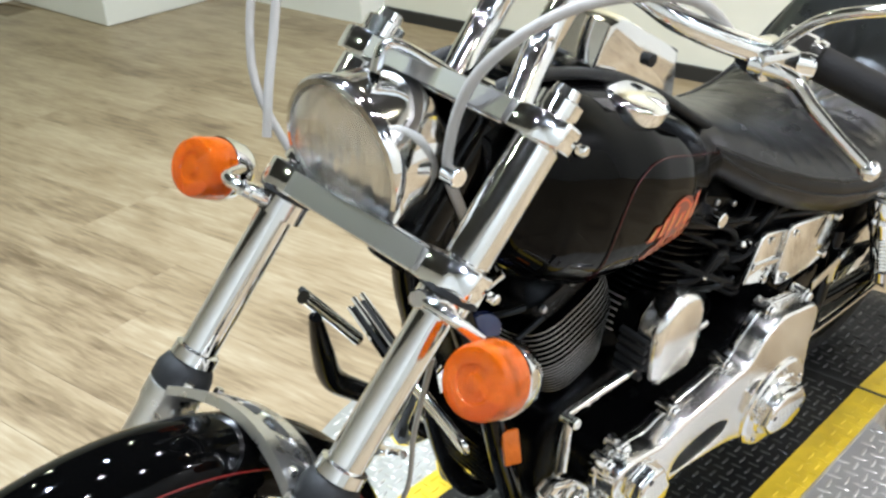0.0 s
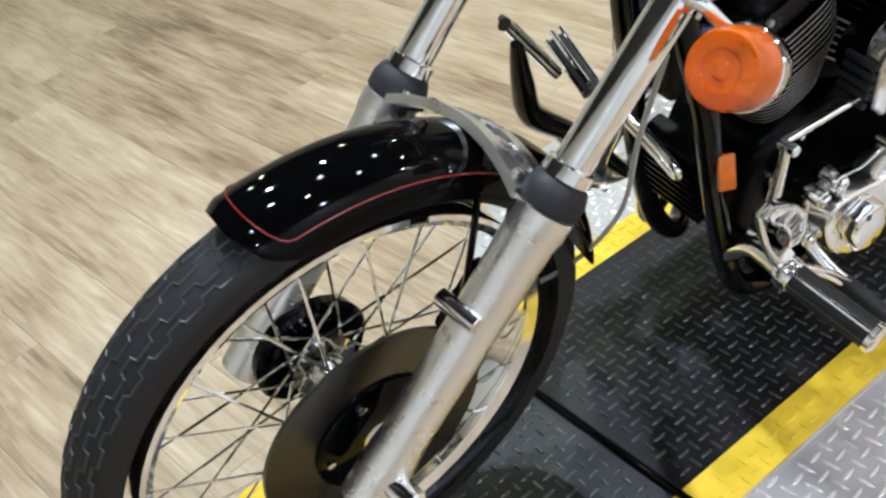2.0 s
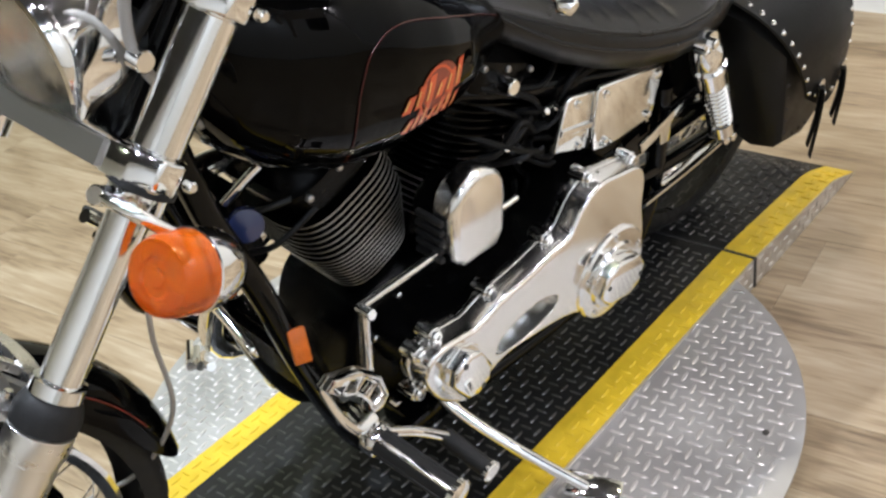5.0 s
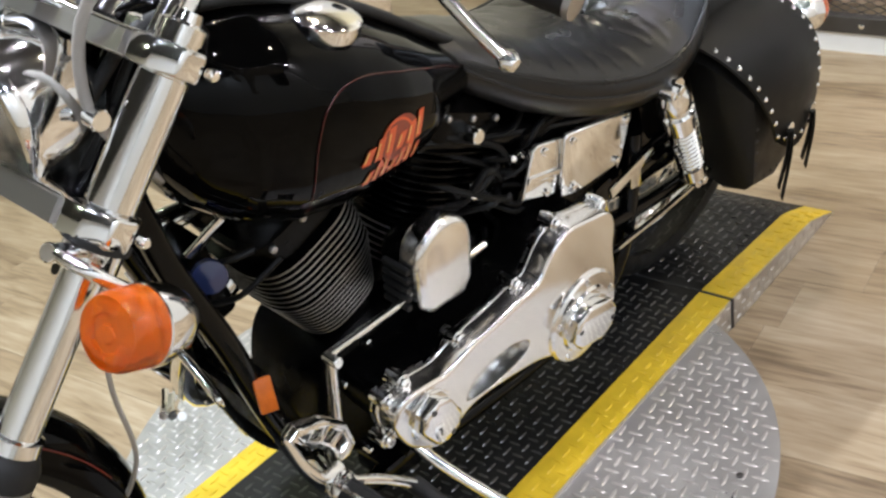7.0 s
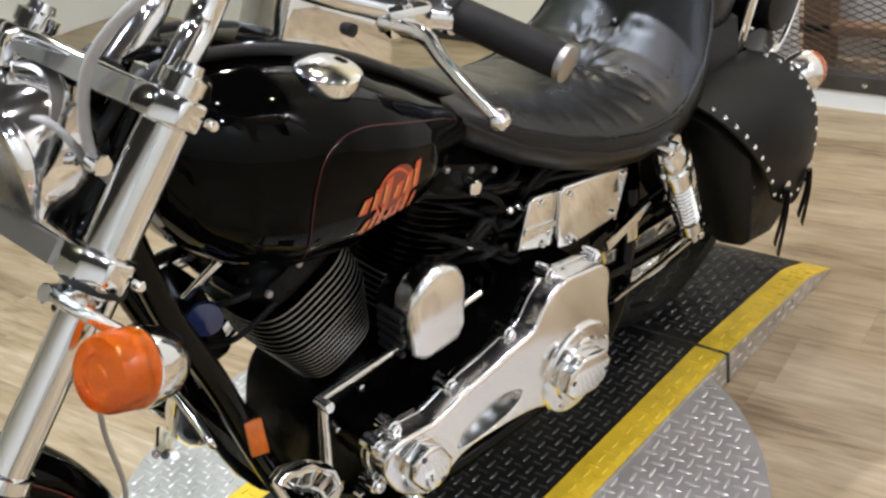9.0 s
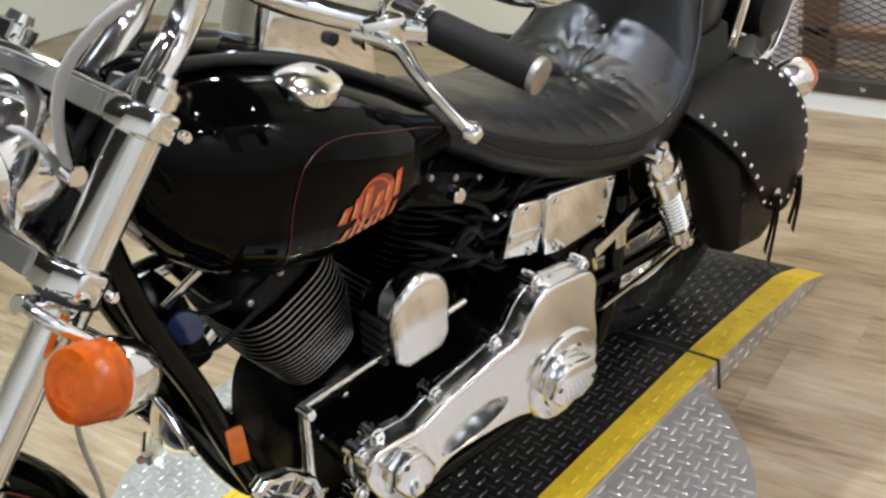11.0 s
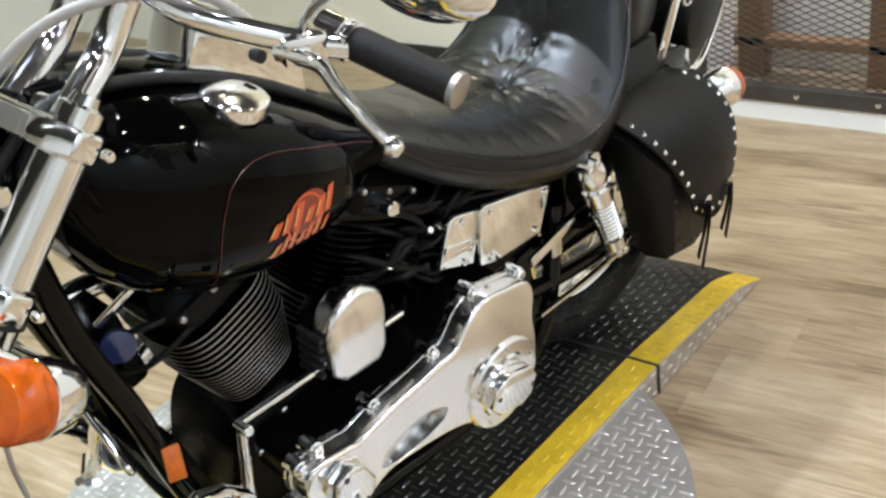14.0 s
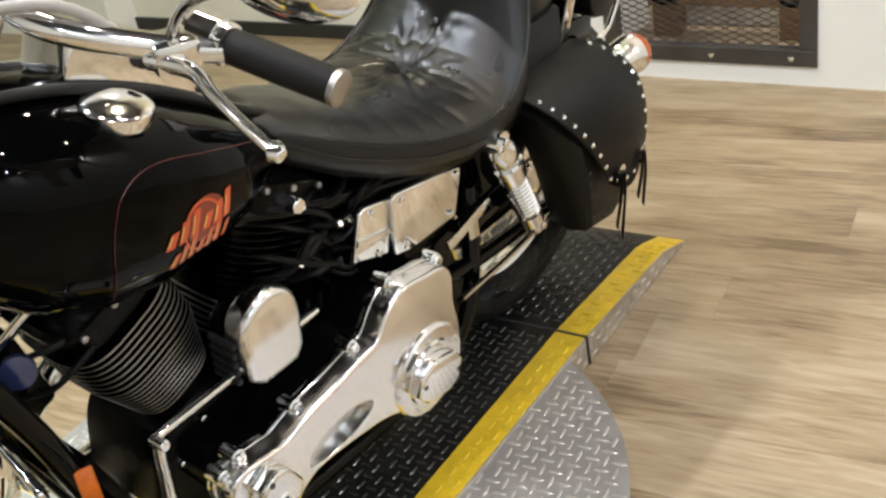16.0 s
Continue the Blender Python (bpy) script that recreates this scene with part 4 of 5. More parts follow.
# ---- engine ----
CR = Vector((0.115, 0, 0.282))
case = bp("crankcase", cover([(0.27, 0.24), (0.275, 0.31), (0.25, 0.40), (0.17, 0.43), (0.04, 0.44), (-0.06, 0.42), (-0.2, 0.42), (-0.32, 0.40), (-0.34, 0.3), (-0.32, 0.2), (-0.2, 0.15), (0.0, 0.14), (0.18, 0.15)], -0.09, 0.085, 0.03), ENGINE, label="black engine and gearbox case")
for x, z in ((0.25, 0.36), (0.2, 0.41), (0.255, 0.25), (0.215, 0.19), (-0.05, 0.40), (0.11, 0.425)):
    bp("case_bolt", rod((x - 0.012, 0.07, z - 0.008), (x - 0.012, 0.096, z - 0.008), 0.006, 8), CHROME, case)
for k in range(5):
    bp("case_rib", sweep([(-0.02 - 0.03 * k, 0.088, 0.415), (-0.035 - 0.03 * k, 0.096, 0.44), (-0.05 - 0.03 * k, 0.085, 0.46)], 0.005, 6), ENGINE, case)
for tilt, nm in ((22.5, "front_cylinder"), (-22.5, "rear_cylinder")):
    d = Vector((math.sin(radians(tilt)), 0, math.cos(radians(tilt))))
    side = Vector((d.z, 0, -d.x))
    cyl = bp(nm, lathe([(0.062, 0.12), (0.062, 0.38)], CR, d, 32), ENGINE, label="black finned engine cylinder with bright fin edges")

    def fin_ring(h, hw, hl, r):
        out = []
        for k in range(40):
            a = 2 * math.pi * k / 40
            out.append(CR + d * h + side * hw * math.copysign(abs(math.cos(a)) ** r, math.cos(a)) + Vector((0, hl * math.copysign(abs(math.sin(a)) ** r, math.sin(a)), 0)))
        return out

    for k in range(17):
        h = 0.185 + k * 0.0116
        grow = 0.064 + 0.024 * min(1, k / 9)
        rr = [fin_ring(h, grow - 0.012, grow - 0.006, 0.62), fin_ring(h, grow + 0.004, grow + 0.006, 0.62), fin_ring(h + 0.0028, grow + 0.004, grow + 0.006, 0.62), fin_ring(h + 0.0028, grow - 0.012, grow - 0.006, 0.62)]
        fin = bp("fin", loft(rr), [ENGINE, CAST], cyl)
        for p in fin.data.polygons:
            if 40 <= p.index < 80 and (tilt > 0 or k < 6):
                p.material_index = 1
    hb = bp("rocker_box", loft([fin_ring(h, a, b, r) for h, a, b, r in ((0.384, 0.075, 0.085, 0.5), (0.42, 0.08, 0.088, 0.5), (0.422, 0.086, 0.092, 0.5), (0.433, 0.086, 0.092, 0.5), (0.436, 0.076, 0.084, 0.5), (0.46, 0.066, 0.07, 0.6), (0.466, 0.05, 0.055, 0.7))]), ENGINE, cyl, "black rocker cover")
    for q in (-0.055, 0.0, 0.055):
        bp("head_bolt", rod(CR + d * 0.425 + side * q + Vector((0, 0.088, 0)), CR + d * 0.425 + side * q + Vector((0, 0.096, 0)), 0.0052, 8), CAST, cyl)
    for q in (-0.05, 0.05):
        bp("push_rod_tube", rod(CR + Vector((q * 0.5, -0.11, 0.1)), CR + d * 0.36 + side * q * 0.4 + Vector((0, -0.1, 0)), 0.01, 12), CHROME, cyl)
bp("engine_mount", sweep([(0.41, 0.03, 0.66), (0.35, 0.045, 0.70), (0.30, 0.05, 0.69)], 0.017, 10, flat=0.4), CHROME, label="chrome engine mount bracket")
# small added cap whose blue colour stands for a reflection
bp("blue_reflection_cap", lathe([(0.018, 0), (0.022, 0.008), (0.022, 0.02), (0.0, 0.026)], (0.40, 0.05, 0.64), (0.4, 0.8, 0.2), 20), BLUEREFL)
bp("shift_rod", rod((0.292, 0.130, 0.474), (-0.02, 0.138, 0.488), 0.006, 12), CHROME, label="chrome shift rod")
link = bp("shift_link", sweep([(0.297, 0.139, 0.478), (0.300, 0.142, 0.43), (0.306, 0.146, 0.345)], [0.010, 0.012, 0.016], 12, flat=0.7), CHROME, label="flat chrome shift link")
bp("link_bolt", rod((0.297, 0.128, 0.474), (0.297, 0.156, 0.476), 0.0085, 10), CHROME, link)

# added black boxes, the lower one finned, that darken the gap between the frame tubes
gap_box = bp("voltage_regulator", box(-0.018, 0.018, -0.05, 0.055, -0.075, 0.075, 0.006, Matrix.Translation((0.352, 0.02, 0.385)) @ pose(0, 0, 0, 0, 20, 0)), ENGINE, label="black finned box added to darken the gap in the frame")
for k in range(8):
    bp("gap_filler_fin", box(0.016, 0.030, -0.047, 0.052, -0.002, 0.002, 0.0008, Matrix.Translation((0.352, 0.02, 0.385)) @ pose(0, 0, 0, 0, 20, 0) @ Matrix.Translation((0, 0, -0.062 + 0.0177 * k))), ENGINE, gap_box)
coil = bp("ignition_coil", box(-0.03, 0.03, -0.045, 0.03, -0.07, 0.07, 0.012, Matrix.Translation((0.395, 0.0, 0.60)) @ pose(0, 0, 0, 0, 14, 0)), ENGINE, label="black box added to darken the gap under the tank")
for q in (0.03, -0.03):
    bp("gap_filler_lead", sweep([(0.40, 0.02, 0.60 + q), (0.37, 0.065, 0.62 + q), (0.31, 0.08, 0.64 + q * 0.5)], 0.0045, 8), HOSE, coil)

# horn cover
ho = [(0.034, 0.475), (0.05, 0.45), (0.125, 0.452), (0.146, 0.475), (0.148, 0.54)] + arc(0.091, 0.545, 0.057, 5, 175, 12) + [(0.034, 0.54)]
horn = bp("horn_cover", prism([(x + 0.0, z) for x, z in ho], 0.118, 0.165, 0.014, seg=4), COVER, label="chrome horn cover with a rounded top")
bp("horn_body", lathe([(0.04, 0), (0.045, 0.01), (0.045, 0.04), (0.03, 0.05)], (0.091, 0.07, 0.52), (0, 1, 0), 24), ENGINE, horn)
for k in range(5):
    bp("horn_louvre", box(0.149, 0.158, 0.10, 0.15, 0.472 + k * 0.016, 0.482 + k * 0.016, 0.002), RUBBER, horn)

# primary cover
outline = [(0.246, 0.335), (0.243, 0.367), (0.222, 0.382), (0.165, 0.376), (0.137, 0.373), (0.087, 0.388), (0.023, 0.396), (-0.037, 0.407), (-0.075, 0.413), (-0.105, 0.45), (-0.125, 0.466), (-0.155, 0.473), (-0.205, 0.464), (-0.253, 0.452), (-0.274, 0.42), (-0.277, 0.365), (-0.29, 0.305), (-0.288, 0.245), (-0.255, 0.195), (-0.193, 0.184), (-0.143, 0.200), (-0.116, 0.226), (-0.065, 0.246), (0.022, 0.262), (0.076, 0.266), (0.106, 0.257), (0.129, 0.239), (0.154, 0.234), (0.19, 0.255), (0.222, 0.285)]
slot = [(0.097, 0.291), (0.082, 0.316), (0.036, 0.327), (-0.012, 0.327), (-0.052, 0.308), (-0.047, 0.288), (0.001, 0.276), (0.062, 0.275), (0.088, 0.281)]
prim = bp("primary_cover", cover(outline, 0.168, 0.204, 0.0065, slot), COVER, label="long polished primary drive cover", smooth=50)


def grown(k):
    return [(-0.02 + (x + 0.02) * (1 + k), 0.31 + (z - 0.31) * (1 + k * 1.8)) for x, z in outline]


bp("cover_flange", cover(grown(0.012), 0.156, 0.1695, 0.004, slot), CHROME, prim)
bp("slot_back", cover([(0.022 + (x - 0.022) * 0.93, 0.3 + (z - 0.3) * 0.9) for x, z in slot], 0.1558, 0.160, 0.001, n=60), CHROME, prim)
bp("inner_primary", cover(grown(-0.03), 0.086, 0.1555, 0.006), ENGINE, prim, "black inner cover casting")
for x, z in ((0.205, 0.388), (0.087, 0.392), (-0.045, 0.414), (-0.142, 0.477), (-0.262, 0.450), (0.242, 0.30), (0.235, 0.372)):
    bp("cover_bolt", lathe([(0.010, 0), (0.0105, 0.006), (0.008, 0.009), (0.004, 0.009), (0.0035, 0.005), (0.0, 0.005)], (x, 0.178, z), (0, 1, 0), 14), CHROME, prim)
    bp("bolt_boss", rod((x, 0.150, z), (x, 0.180, z), 0.0135, 14), CHROME, prim)
derby = bp("derby_cover", lathe([(0.088, -0.02), (0.088, 0.008), (0.084, 0.012), (0.062, 0.013), (0.059, 0.018), (0.0, 0.019)], (-0.196, 0.199, 0.268), (0, 1, 0), 56), COVER, prim, "round chrome clutch cover")
for k in range(5):
    a = radians(90 + 72 * k)
    bp("derby_bolt", lathe([(0.006, 0), (0.006, 0.003), (0.003, 0.004), (0.003, 0.001), (0, 0.001)], (-0.196 + 0.074 * math.cos(a), 0.2105, 0.268 + 0.074 * math.sin(a)), (0, 1, 0), 12), CHROME, derby)


def raised_cap(cx, cz, r, y, turn, parent):
    """Oblong raised boss with a bolt pocket at each end."""
    c, s = math.cos(radians(turn)), math.sin(radians(turn))
    pts = [(r * 1.0, -r * 0.35), (r * 1.0, r * 0.35), (r * 0.55, r * 0.72), (-r * 0.55, r * 0.72), (-r * 1.0, r * 0.35), (-r * 1.0, -r * 0.35), (-r * 0.55, -r * 0.72), (r * 0.55, -r * 0.72)]
    b = bp("raised_boss", prism([(cx + u * c - w * s, cz + u * s + w * c) for u, w in pts], y, y + 0.028, 0.008, seg=3), CHROME, parent)
    for q in (0.82, -0.82):
        bp("boss_screw", rod((cx + r * q * c, y + 0.01, cz + r * q * s), (cx + r * q * c, y + 0.0285, cz + r * q * s), 0.006, 10), DARK, parent)


raised_cap(-0.190, 0.272, 0.056, 0.213, 14, derby)
front_cap = bp("inspection_cover", lathe([(0.045, 0), (0.045, 0.006), (0.041, 0.01), (0.0, 0.011)], (0.176, 0.195, 0.318), (0, 1, 0), 40), CHROME, prim)
raised_cap(0.176, 0.320, 0.046, 0.203, 60, front_cap)

# chrome side plates over the battery
plate = bp("side_plate", prism([(-0.196, 0.486), (-0.233, 0.474), (-0.361, 0.472), (-0.381, 0.567), (-0.205, 0.600), (-0.196, 0.592)], 0.138, 0.150, 0.005, seg=3), CHROME, label="chrome side plates held by screws")
bp("front_plate", prism([(-0.108, 0.520), (-0.194, 0.489), (-0.199, 0.592), (-0.140, 0.605), (-0.130, 0.600)], 0.130, 0.141, 0.004, seg=3), CHROME, plate)
bp("plate_fold", prism([(-0.114, 0.548), (-0.193, 0.530), (-0.194, 0.540), (-0.117, 0.558)], 0.1405, 0.146, 0.002), CHROME, plate)
for x, z in ((-0.215, 0.582), (-0.364, 0.555), (-0.345, 0.486), (-0.225, 0.492), (-0.155, 0.588), (-0.165, 0.508)):
    bp("screw", lathe([(0.007, 0), (0.0065, 0.004), (0.003, 0.006), (0, 0.006)], (x, 0.1495 if x < -0.19 else 0.1405, z), (0, 1, 0), 12), CHROME, plate)
bp("battery_box", box(-0.40, -0.13, -0.1, 0.122, 0.42, 0.62, 0.01), ENGINE)
bp("carburettor", box(-0.02, 0.06, -0.06, 0.07, 0.56, 0.66, 0.015), ENGINE)
bp("air_cleaner", lathe([(0.08, 0), (0.09, -0.01), (0.09, -0.06), (0.075, -0.075), (0, -0.078)], (0.09, -0.1, 0.6), (0, 1, 0), 40), CHROME, label="round chrome air cleaner")
hose_rng = random.Random(7)
for k in range(16):
    x0, z0 = -0.10 + 0.17 * hose_rng.random(), 0.50 + 0.15 * hose_rng.random()
    pts = [(x0, 0.05, z0)]
    for j in range(3):
        pts.append((pts[-1][0] - 0.02 - 0.05 * hose_rng.random(), 0.075 + 0.05 * hose_rng.random(), pts[-1][2] + 0.09 * (hose_rng.random() - 0.5)))
    bp("hose", sweep(pts, 0.0035 + 0.004 * hose_rng.random(), 8), HOSE)
    if k % 3 == 0:
        q = Vector(pts[1])
        bp("hose_clip", rod(q + Vector((0, 0.004, -0.004)), q + Vector((0, 0.014, 0.006)), 0.006, 10), CHROME)
bp("choke_knob", rod((-0.03, 0.08, 0.66), (-0.03, 0.12, 0.662), 0.012, 14), CHROME)
for pts in ([(0.02, 0.06, 0.64), (-0.05, 0.1, 0.60), (-0.1, 0.08, 0.55)], [(0.0, 0.08, 0.66), (-0.08, 0.11, 0.62), (-0.12, 0.1, 0.56)], [(0.04, 0.07, 0.6), (-0.03, 0.12, 0.56), (-0.1, 0.12, 0.52)], [(0.36, 0.06, 0.75), (0.3, 0.1, 0.7), (0.2, 0.09, 0.68)]):
    bp("wire_loom", sweep(pts, 0.0055, 8), HOSE)
for s in (1, -1):
    bp("exhaust_pipe", sweep([(0.24, -0.06 - 0.02 * s, 0.52), (0.36, -0.1, 0.42), (0.34, -0.15, 0.25), (0.1, -0.18, 0.2), (-0.35, -0.2, 0.24)], 0.022, 14), CHROME) if s == 1 else None
bp("side_reflector", box(-0.004, 0.004, -0.012, 0.012, -0.024, 0.024, 0.002, Matrix.Translation((0.400, 0.128, 0.478)) @ pose(0, 0, 0, 0, -25, 70)), REFLECT, label="amber side reflector")

# ---- forward controls and stand ----
PA, PB = Vector((0.384, 0.250, 0.376)), Vector((0.372, 0.372, 0.362))
peg = bp("left_foot_peg", rod(PA, PB, 0.019, 20), RUBBER, label="chrome and rubber foot peg")
for k in range(6):
    a = k * math.pi / 3
    o = Vector((math.cos(a) * 0.018, 0, math.sin(a) * 0.018))
    bp("peg_rib", rod(PA + o, PB + o, 0.0035, 8), CHROME if k in (1, 4) else RUBBER, peg)
bp("peg_collar", lathe([(0.012, -0.02), (0.022, -0.016), (0.024, -0.004), (0.022, 0.004), (0.012, 0.006)], PA, PB - PA, 20), CHROME, peg)
bp("peg_end", lathe([(0.022, -0.004), (0.0225, 0.004), (0.016, 0.008), (0, 0.009)], PB, PB - PA, 20), CHROME, peg)
bp("peg_mount", sweep([(0.335, 0.115, 0.28), (0.36, 0.17, 0.35), (0.384, 0.235, 0.376)], 0.016, 12), CHROME, peg)
heel = bp("heel_lever", sweep([(0.380, 0.245, 0.385), (0.335, 0.262, 0.362), (0.285, 0.275, 0.318)], 0.010, 12, flat=0.7), CHROME, label="chrome heel shift lever")
bp("heel_peg", rod((0.283, 0.270, 0.315), (0.283, 0.350, 0.308), 0.013, 14), RUBBER, heel, "black rubber heel peg")
bp("heel_peg_end", rod((0.283, 0.348, 0.3082), (0.283, 0.356, 0.3075), 0.0155, 14), CHROME, heel)
# toe lever: a curved chrome arm with windows, on the link's lower end
toe = bp("toe_lever", prism([(0.440, 0.492), (0.425, 0.502), (0.385, 0.487), (0.350, 0.450), (0.340, 0.412), (0.352, 0.395), (0.372, 0.398), (0.378, 0.425), (0.398, 0.455), (0.425, 0.474)], 0.205, 0.228, 0.005, holes=[[(0.402, 0.482), (0.386, 0.474), (0.396, 0.462), (0.412, 0.471)], [(0.378, 0.467), (0.364, 0.448), (0.378, 0.440), (0.390, 0.455)], [(0.360, 0.440), (0.354, 0.420), (0.366, 0.414), (0.373, 0.432)]]), CHROME, label="curved chrome toe shift lever with windows")
bp("toe_stay", sweep([(0.436, 0.21, 0.488), (0.425, 0.225, 0.44), (0.405, 0.235, 0.405), (0.372, 0.23, 0.396)], 0.009, 12, flat=0.6), CHROME, toe)
bp("toe_pivot", rod((0.31, 0.14, 0.352), (0.352, 0.215, 0.402), 0.011, 12), CHROME, toe)
bp("crossbar_loop", sweep([(0.425, -0.06, 0.495), (0.437, 0.04, 0.483), (0.442, 0.078, 0.475), (0.440, 0.084, 0.466), (0.436, 0.076, 0.458), (0.428, 0.03, 0.462), (0.415, -0.06, 0.468)], 0.0065, 10), CHROME, label="bent chrome loop across the frame tubes")
bp("front_exhaust", sweep([(0.33, -0.045, 0.66), (0.41, -0.05, 0.66), (0.425, -0.05, 0.60), (0.40, -0.052, 0.50), (0.352, -0.058, 0.344), (0.303, -0.07, 0.2), (0.2, -0.12, 0.18)], 0.017, 14), CHROME, label="chrome front exhaust pipe beside the frame")
rp = bp("right_foot_peg", rod((0.32, -0.20, 0.372), (0.325, -0.29, 0.425), 0.016, 20), RUBBER, label="chrome and rubber foot peg")
for k in range(6):
    a = k * math.pi / 3
    o = Vector((math.cos(a) * 0.017, 0, math.sin(a) * 0.017))
    bp("peg_rib", rod(Vector((0.32, -0.205, 0.375)) + o, Vector((0.325, -0.293, 0.427)) + o, 0.005, 8), CHROME, rp)
bp("brake_arm", sweep([(0.33, -0.10, 0.28), (0.376, -0.18, 0.328), (0.428, -0.22, 0.368), (0.45, -0.22, 0.44), (0.463, -0.22, 0.511)], [0.014, 0.022, 0.027, 0.022, 0.012], 12, flat=0.75), FRAMEB, rp, "black bent brake arm")
bp("pedal_lever", sweep([(0.365, -0.24, 0.405), (0.41, -0.25, 0.465), (0.462, -0.25, 0.529)], 0.011, 12), CHROME, rp, "chrome pedal lever")
bp("brake_pedal", box(-0.04, 0.04, -0.018, 0.018, -0.006, 0.006, 0.004, Matrix.Translation((0.425, -0.262, 0.492)) @ pose(0, 0, 0, 0, -52, 0)), RUBBER, rp, "black rubber brake pedal")
for k in range(3):
    bp("highway_bar", sweep([(0.43, -0.05 - 0.03 * k, 0.34 - 0.02 * k), (0.40, -0.13 - 0.02 * k, 0.27 - 0.02 * k), (0.36, -0.19 - 0.02 * k, 0.22)], 0.007, 8), CHROME)
st = bp("side_stand", sweep([(0.15, 0.12, 0.20), (0.14, 0.18, 0.165), (0.10, 0.28, 0.115), (0.062, 0.365, 0.076)], [0.013, 0.012, 0.010, 0.009], 12), CHROME, label="chrome side stand resting on the ramp")
bp("stand_foot", box(-0.045, 0.045, -0.022, 0.022, -0.006, 0.006, 0.004, Matrix.Translation((0.055, 0.375, 0.074)) @ pose(0, 0, 0, 10, 0, 115)), CHROME, st)
bp("stand_bracket", box(0.11, 0.21, 0.06, 0.135, 0.13, 0.175, 0.01), FRAMEB, st)

# ---- seat ----
SEAT = [(0.015, 0.765, 0.80, 0.05), (-0.05, 0.71, 0.795, 0.09), (-0.12, 0.665, 0.77, 0.125), (-0.20, 0.63, 0.735, 0.152), (-0.28, 0.605, 0.71, 0.172), (-0.36, 0.59, 0.694, 0.184), (-0.43, 0.588, 0.694, 0.188), (-0.48, 0.592, 0.715, 0.186), (-0.525, 0.60, 0.765, 0.178), (-0.562, 0.61, 0.85, 0.162), (-0.592, 0.62, 0.93, 0.14), (-0.62, 0.63, 0.955, 0.12)]
BUTTONS = [(-0.517, 0.0, 0.05), (-0.425, 0.0, 0.05), (-0.575, 0.0, 0.05)]

# creases fan out from the buttons to the rim
CREASES = []
crease_rng = random.Random(11)
for bx, by, reach, count in ((-0.517, 0.0, 0.12, 15), (-0.425, 0.0, 0.155, 22)):
    for k in range(count):
        a = 2 * math.pi * (k + 0.6 * crease_rng.random()) / count
        r0, r1 = 0.01 + 0.05 * crease_rng.random() * (k % 2), reach * (0.55 + 0.5 * crease_rng.random())
        flat = 0.45 if bx < -0.5 else 1.0
        CREASES.append((bx + r0 * math.cos(a) * flat, r0 * math.sin(a), bx + r1 * math.cos(a + 0.12) * flat, r1 * math.sin(a + 0.12), 0.0028 + 0.0032 * crease_rng.random()))
for s in (1, -1):
    for k in range(9):
        x = -0.46 + 0.045 * k + 0.01 * crease_rng.random()
        CREASES.append((x, s * (0.145 + 0.02 * crease_rng.random()), x + 0.02 - 0.03 * crease_rng.random(), s * (0.06 + 0.03 * crease_rng.random()), 0.0045))


def seat_top(x, y):
    xs = [s[0] for s in reversed(SEAT)]
    lo, hi, w = (np.interp(x, xs, [s[k] for s in reversed(SEAT)]) for k in (1, 2, 3))
    q = min(1.0, abs(y) / w)
    dip = 0.0
    for bx, by, r in BUTTONS:
        dd = math.hypot(x - bx, y - by)
        dip += 0.013 * math.exp(-(dd / 0.021) ** 2)
    for ax_, ay, bx, by, deep in CREASES:
        dx, dy = bx - ax_, by - ay
        t = max(0.0, min(1.0, ((x - ax_) * dx + (y - ay) * dy) / (dx * dx + dy * dy)))
        dd = math.hypot(x - ax_ - t * dx, y - ay - t * dy + 0.004 * math.sin(t * 6))
        dip += deep * (1 - 0.8 * t) * math.exp(-(dd / 0.0062) ** 2)
    wr = 0.0022 * noise.noise((x * 22, y * 22, 0.3)) * (1 - q ** 4)
    return hi - (hi - lo) * 0.42 * q ** 3.2 - dip * (1 - q ** 4) + wr, lo, w


rings = []
xs = np.interp(np.linspace(0, 1, 230), np.linspace(0, 1, len(SEAT)), [s[0] for s in SEAT])
for x in xs:
    ring = []
    _, lo, w = seat_top(x, 0)
    for y in np.linspace(-w, w, 121):
        ring.append(Vector((x, y, seat_top(x, y)[0])))
    zt = seat_top(x, w)[0]
    zc = lo + (zt - lo) * 0.5
    for y, z in ((w * 1.035, zc), (w * 0.95, lo), (0, lo - 0.004), (-w * 0.95, lo), (-w * 1.035, zc)):
        ring.append(Vector((x, y, z)))
    rings.append(ring)
seat = bp("rider_seat", loft(rings), LEATHER, label="black button-tufted leather rider seat", smooth=70)
for s in (1, -1):
    bp("piping", sweep([Vector((x, s * seat_top(x, 0)[2] * 1.004, seat_top(x, seat_top(x, 0)[2])[0] + 0.0005)) for x in xs[::6]], 0.0042, 8, False), LEATHER, seat)
    bp("skirt_piping", sweep([Vector((x, s * seat_top(x, 0)[2] * 1.03, seat_top(x, 0)[1] + 0.035)) for x in xs[::6][:20]], 0.003, 8, False), LEATHER, seat)
for bx, by, r in BUTTONS:
    z = seat_top(bx, by)[0]
    dx = (seat_top(bx + 0.02, by)[0] - seat_top(bx - 0.02, by)[0]) / 0.04
    bp("button", lathe([(0.0075, -0.004), (0.008, 0.0), (0.006, 0.003), (0, 0.0045)], (bx, by, z + 0.002), (-dx, 0, 1), 14), LEATHER, seat)
prs = []
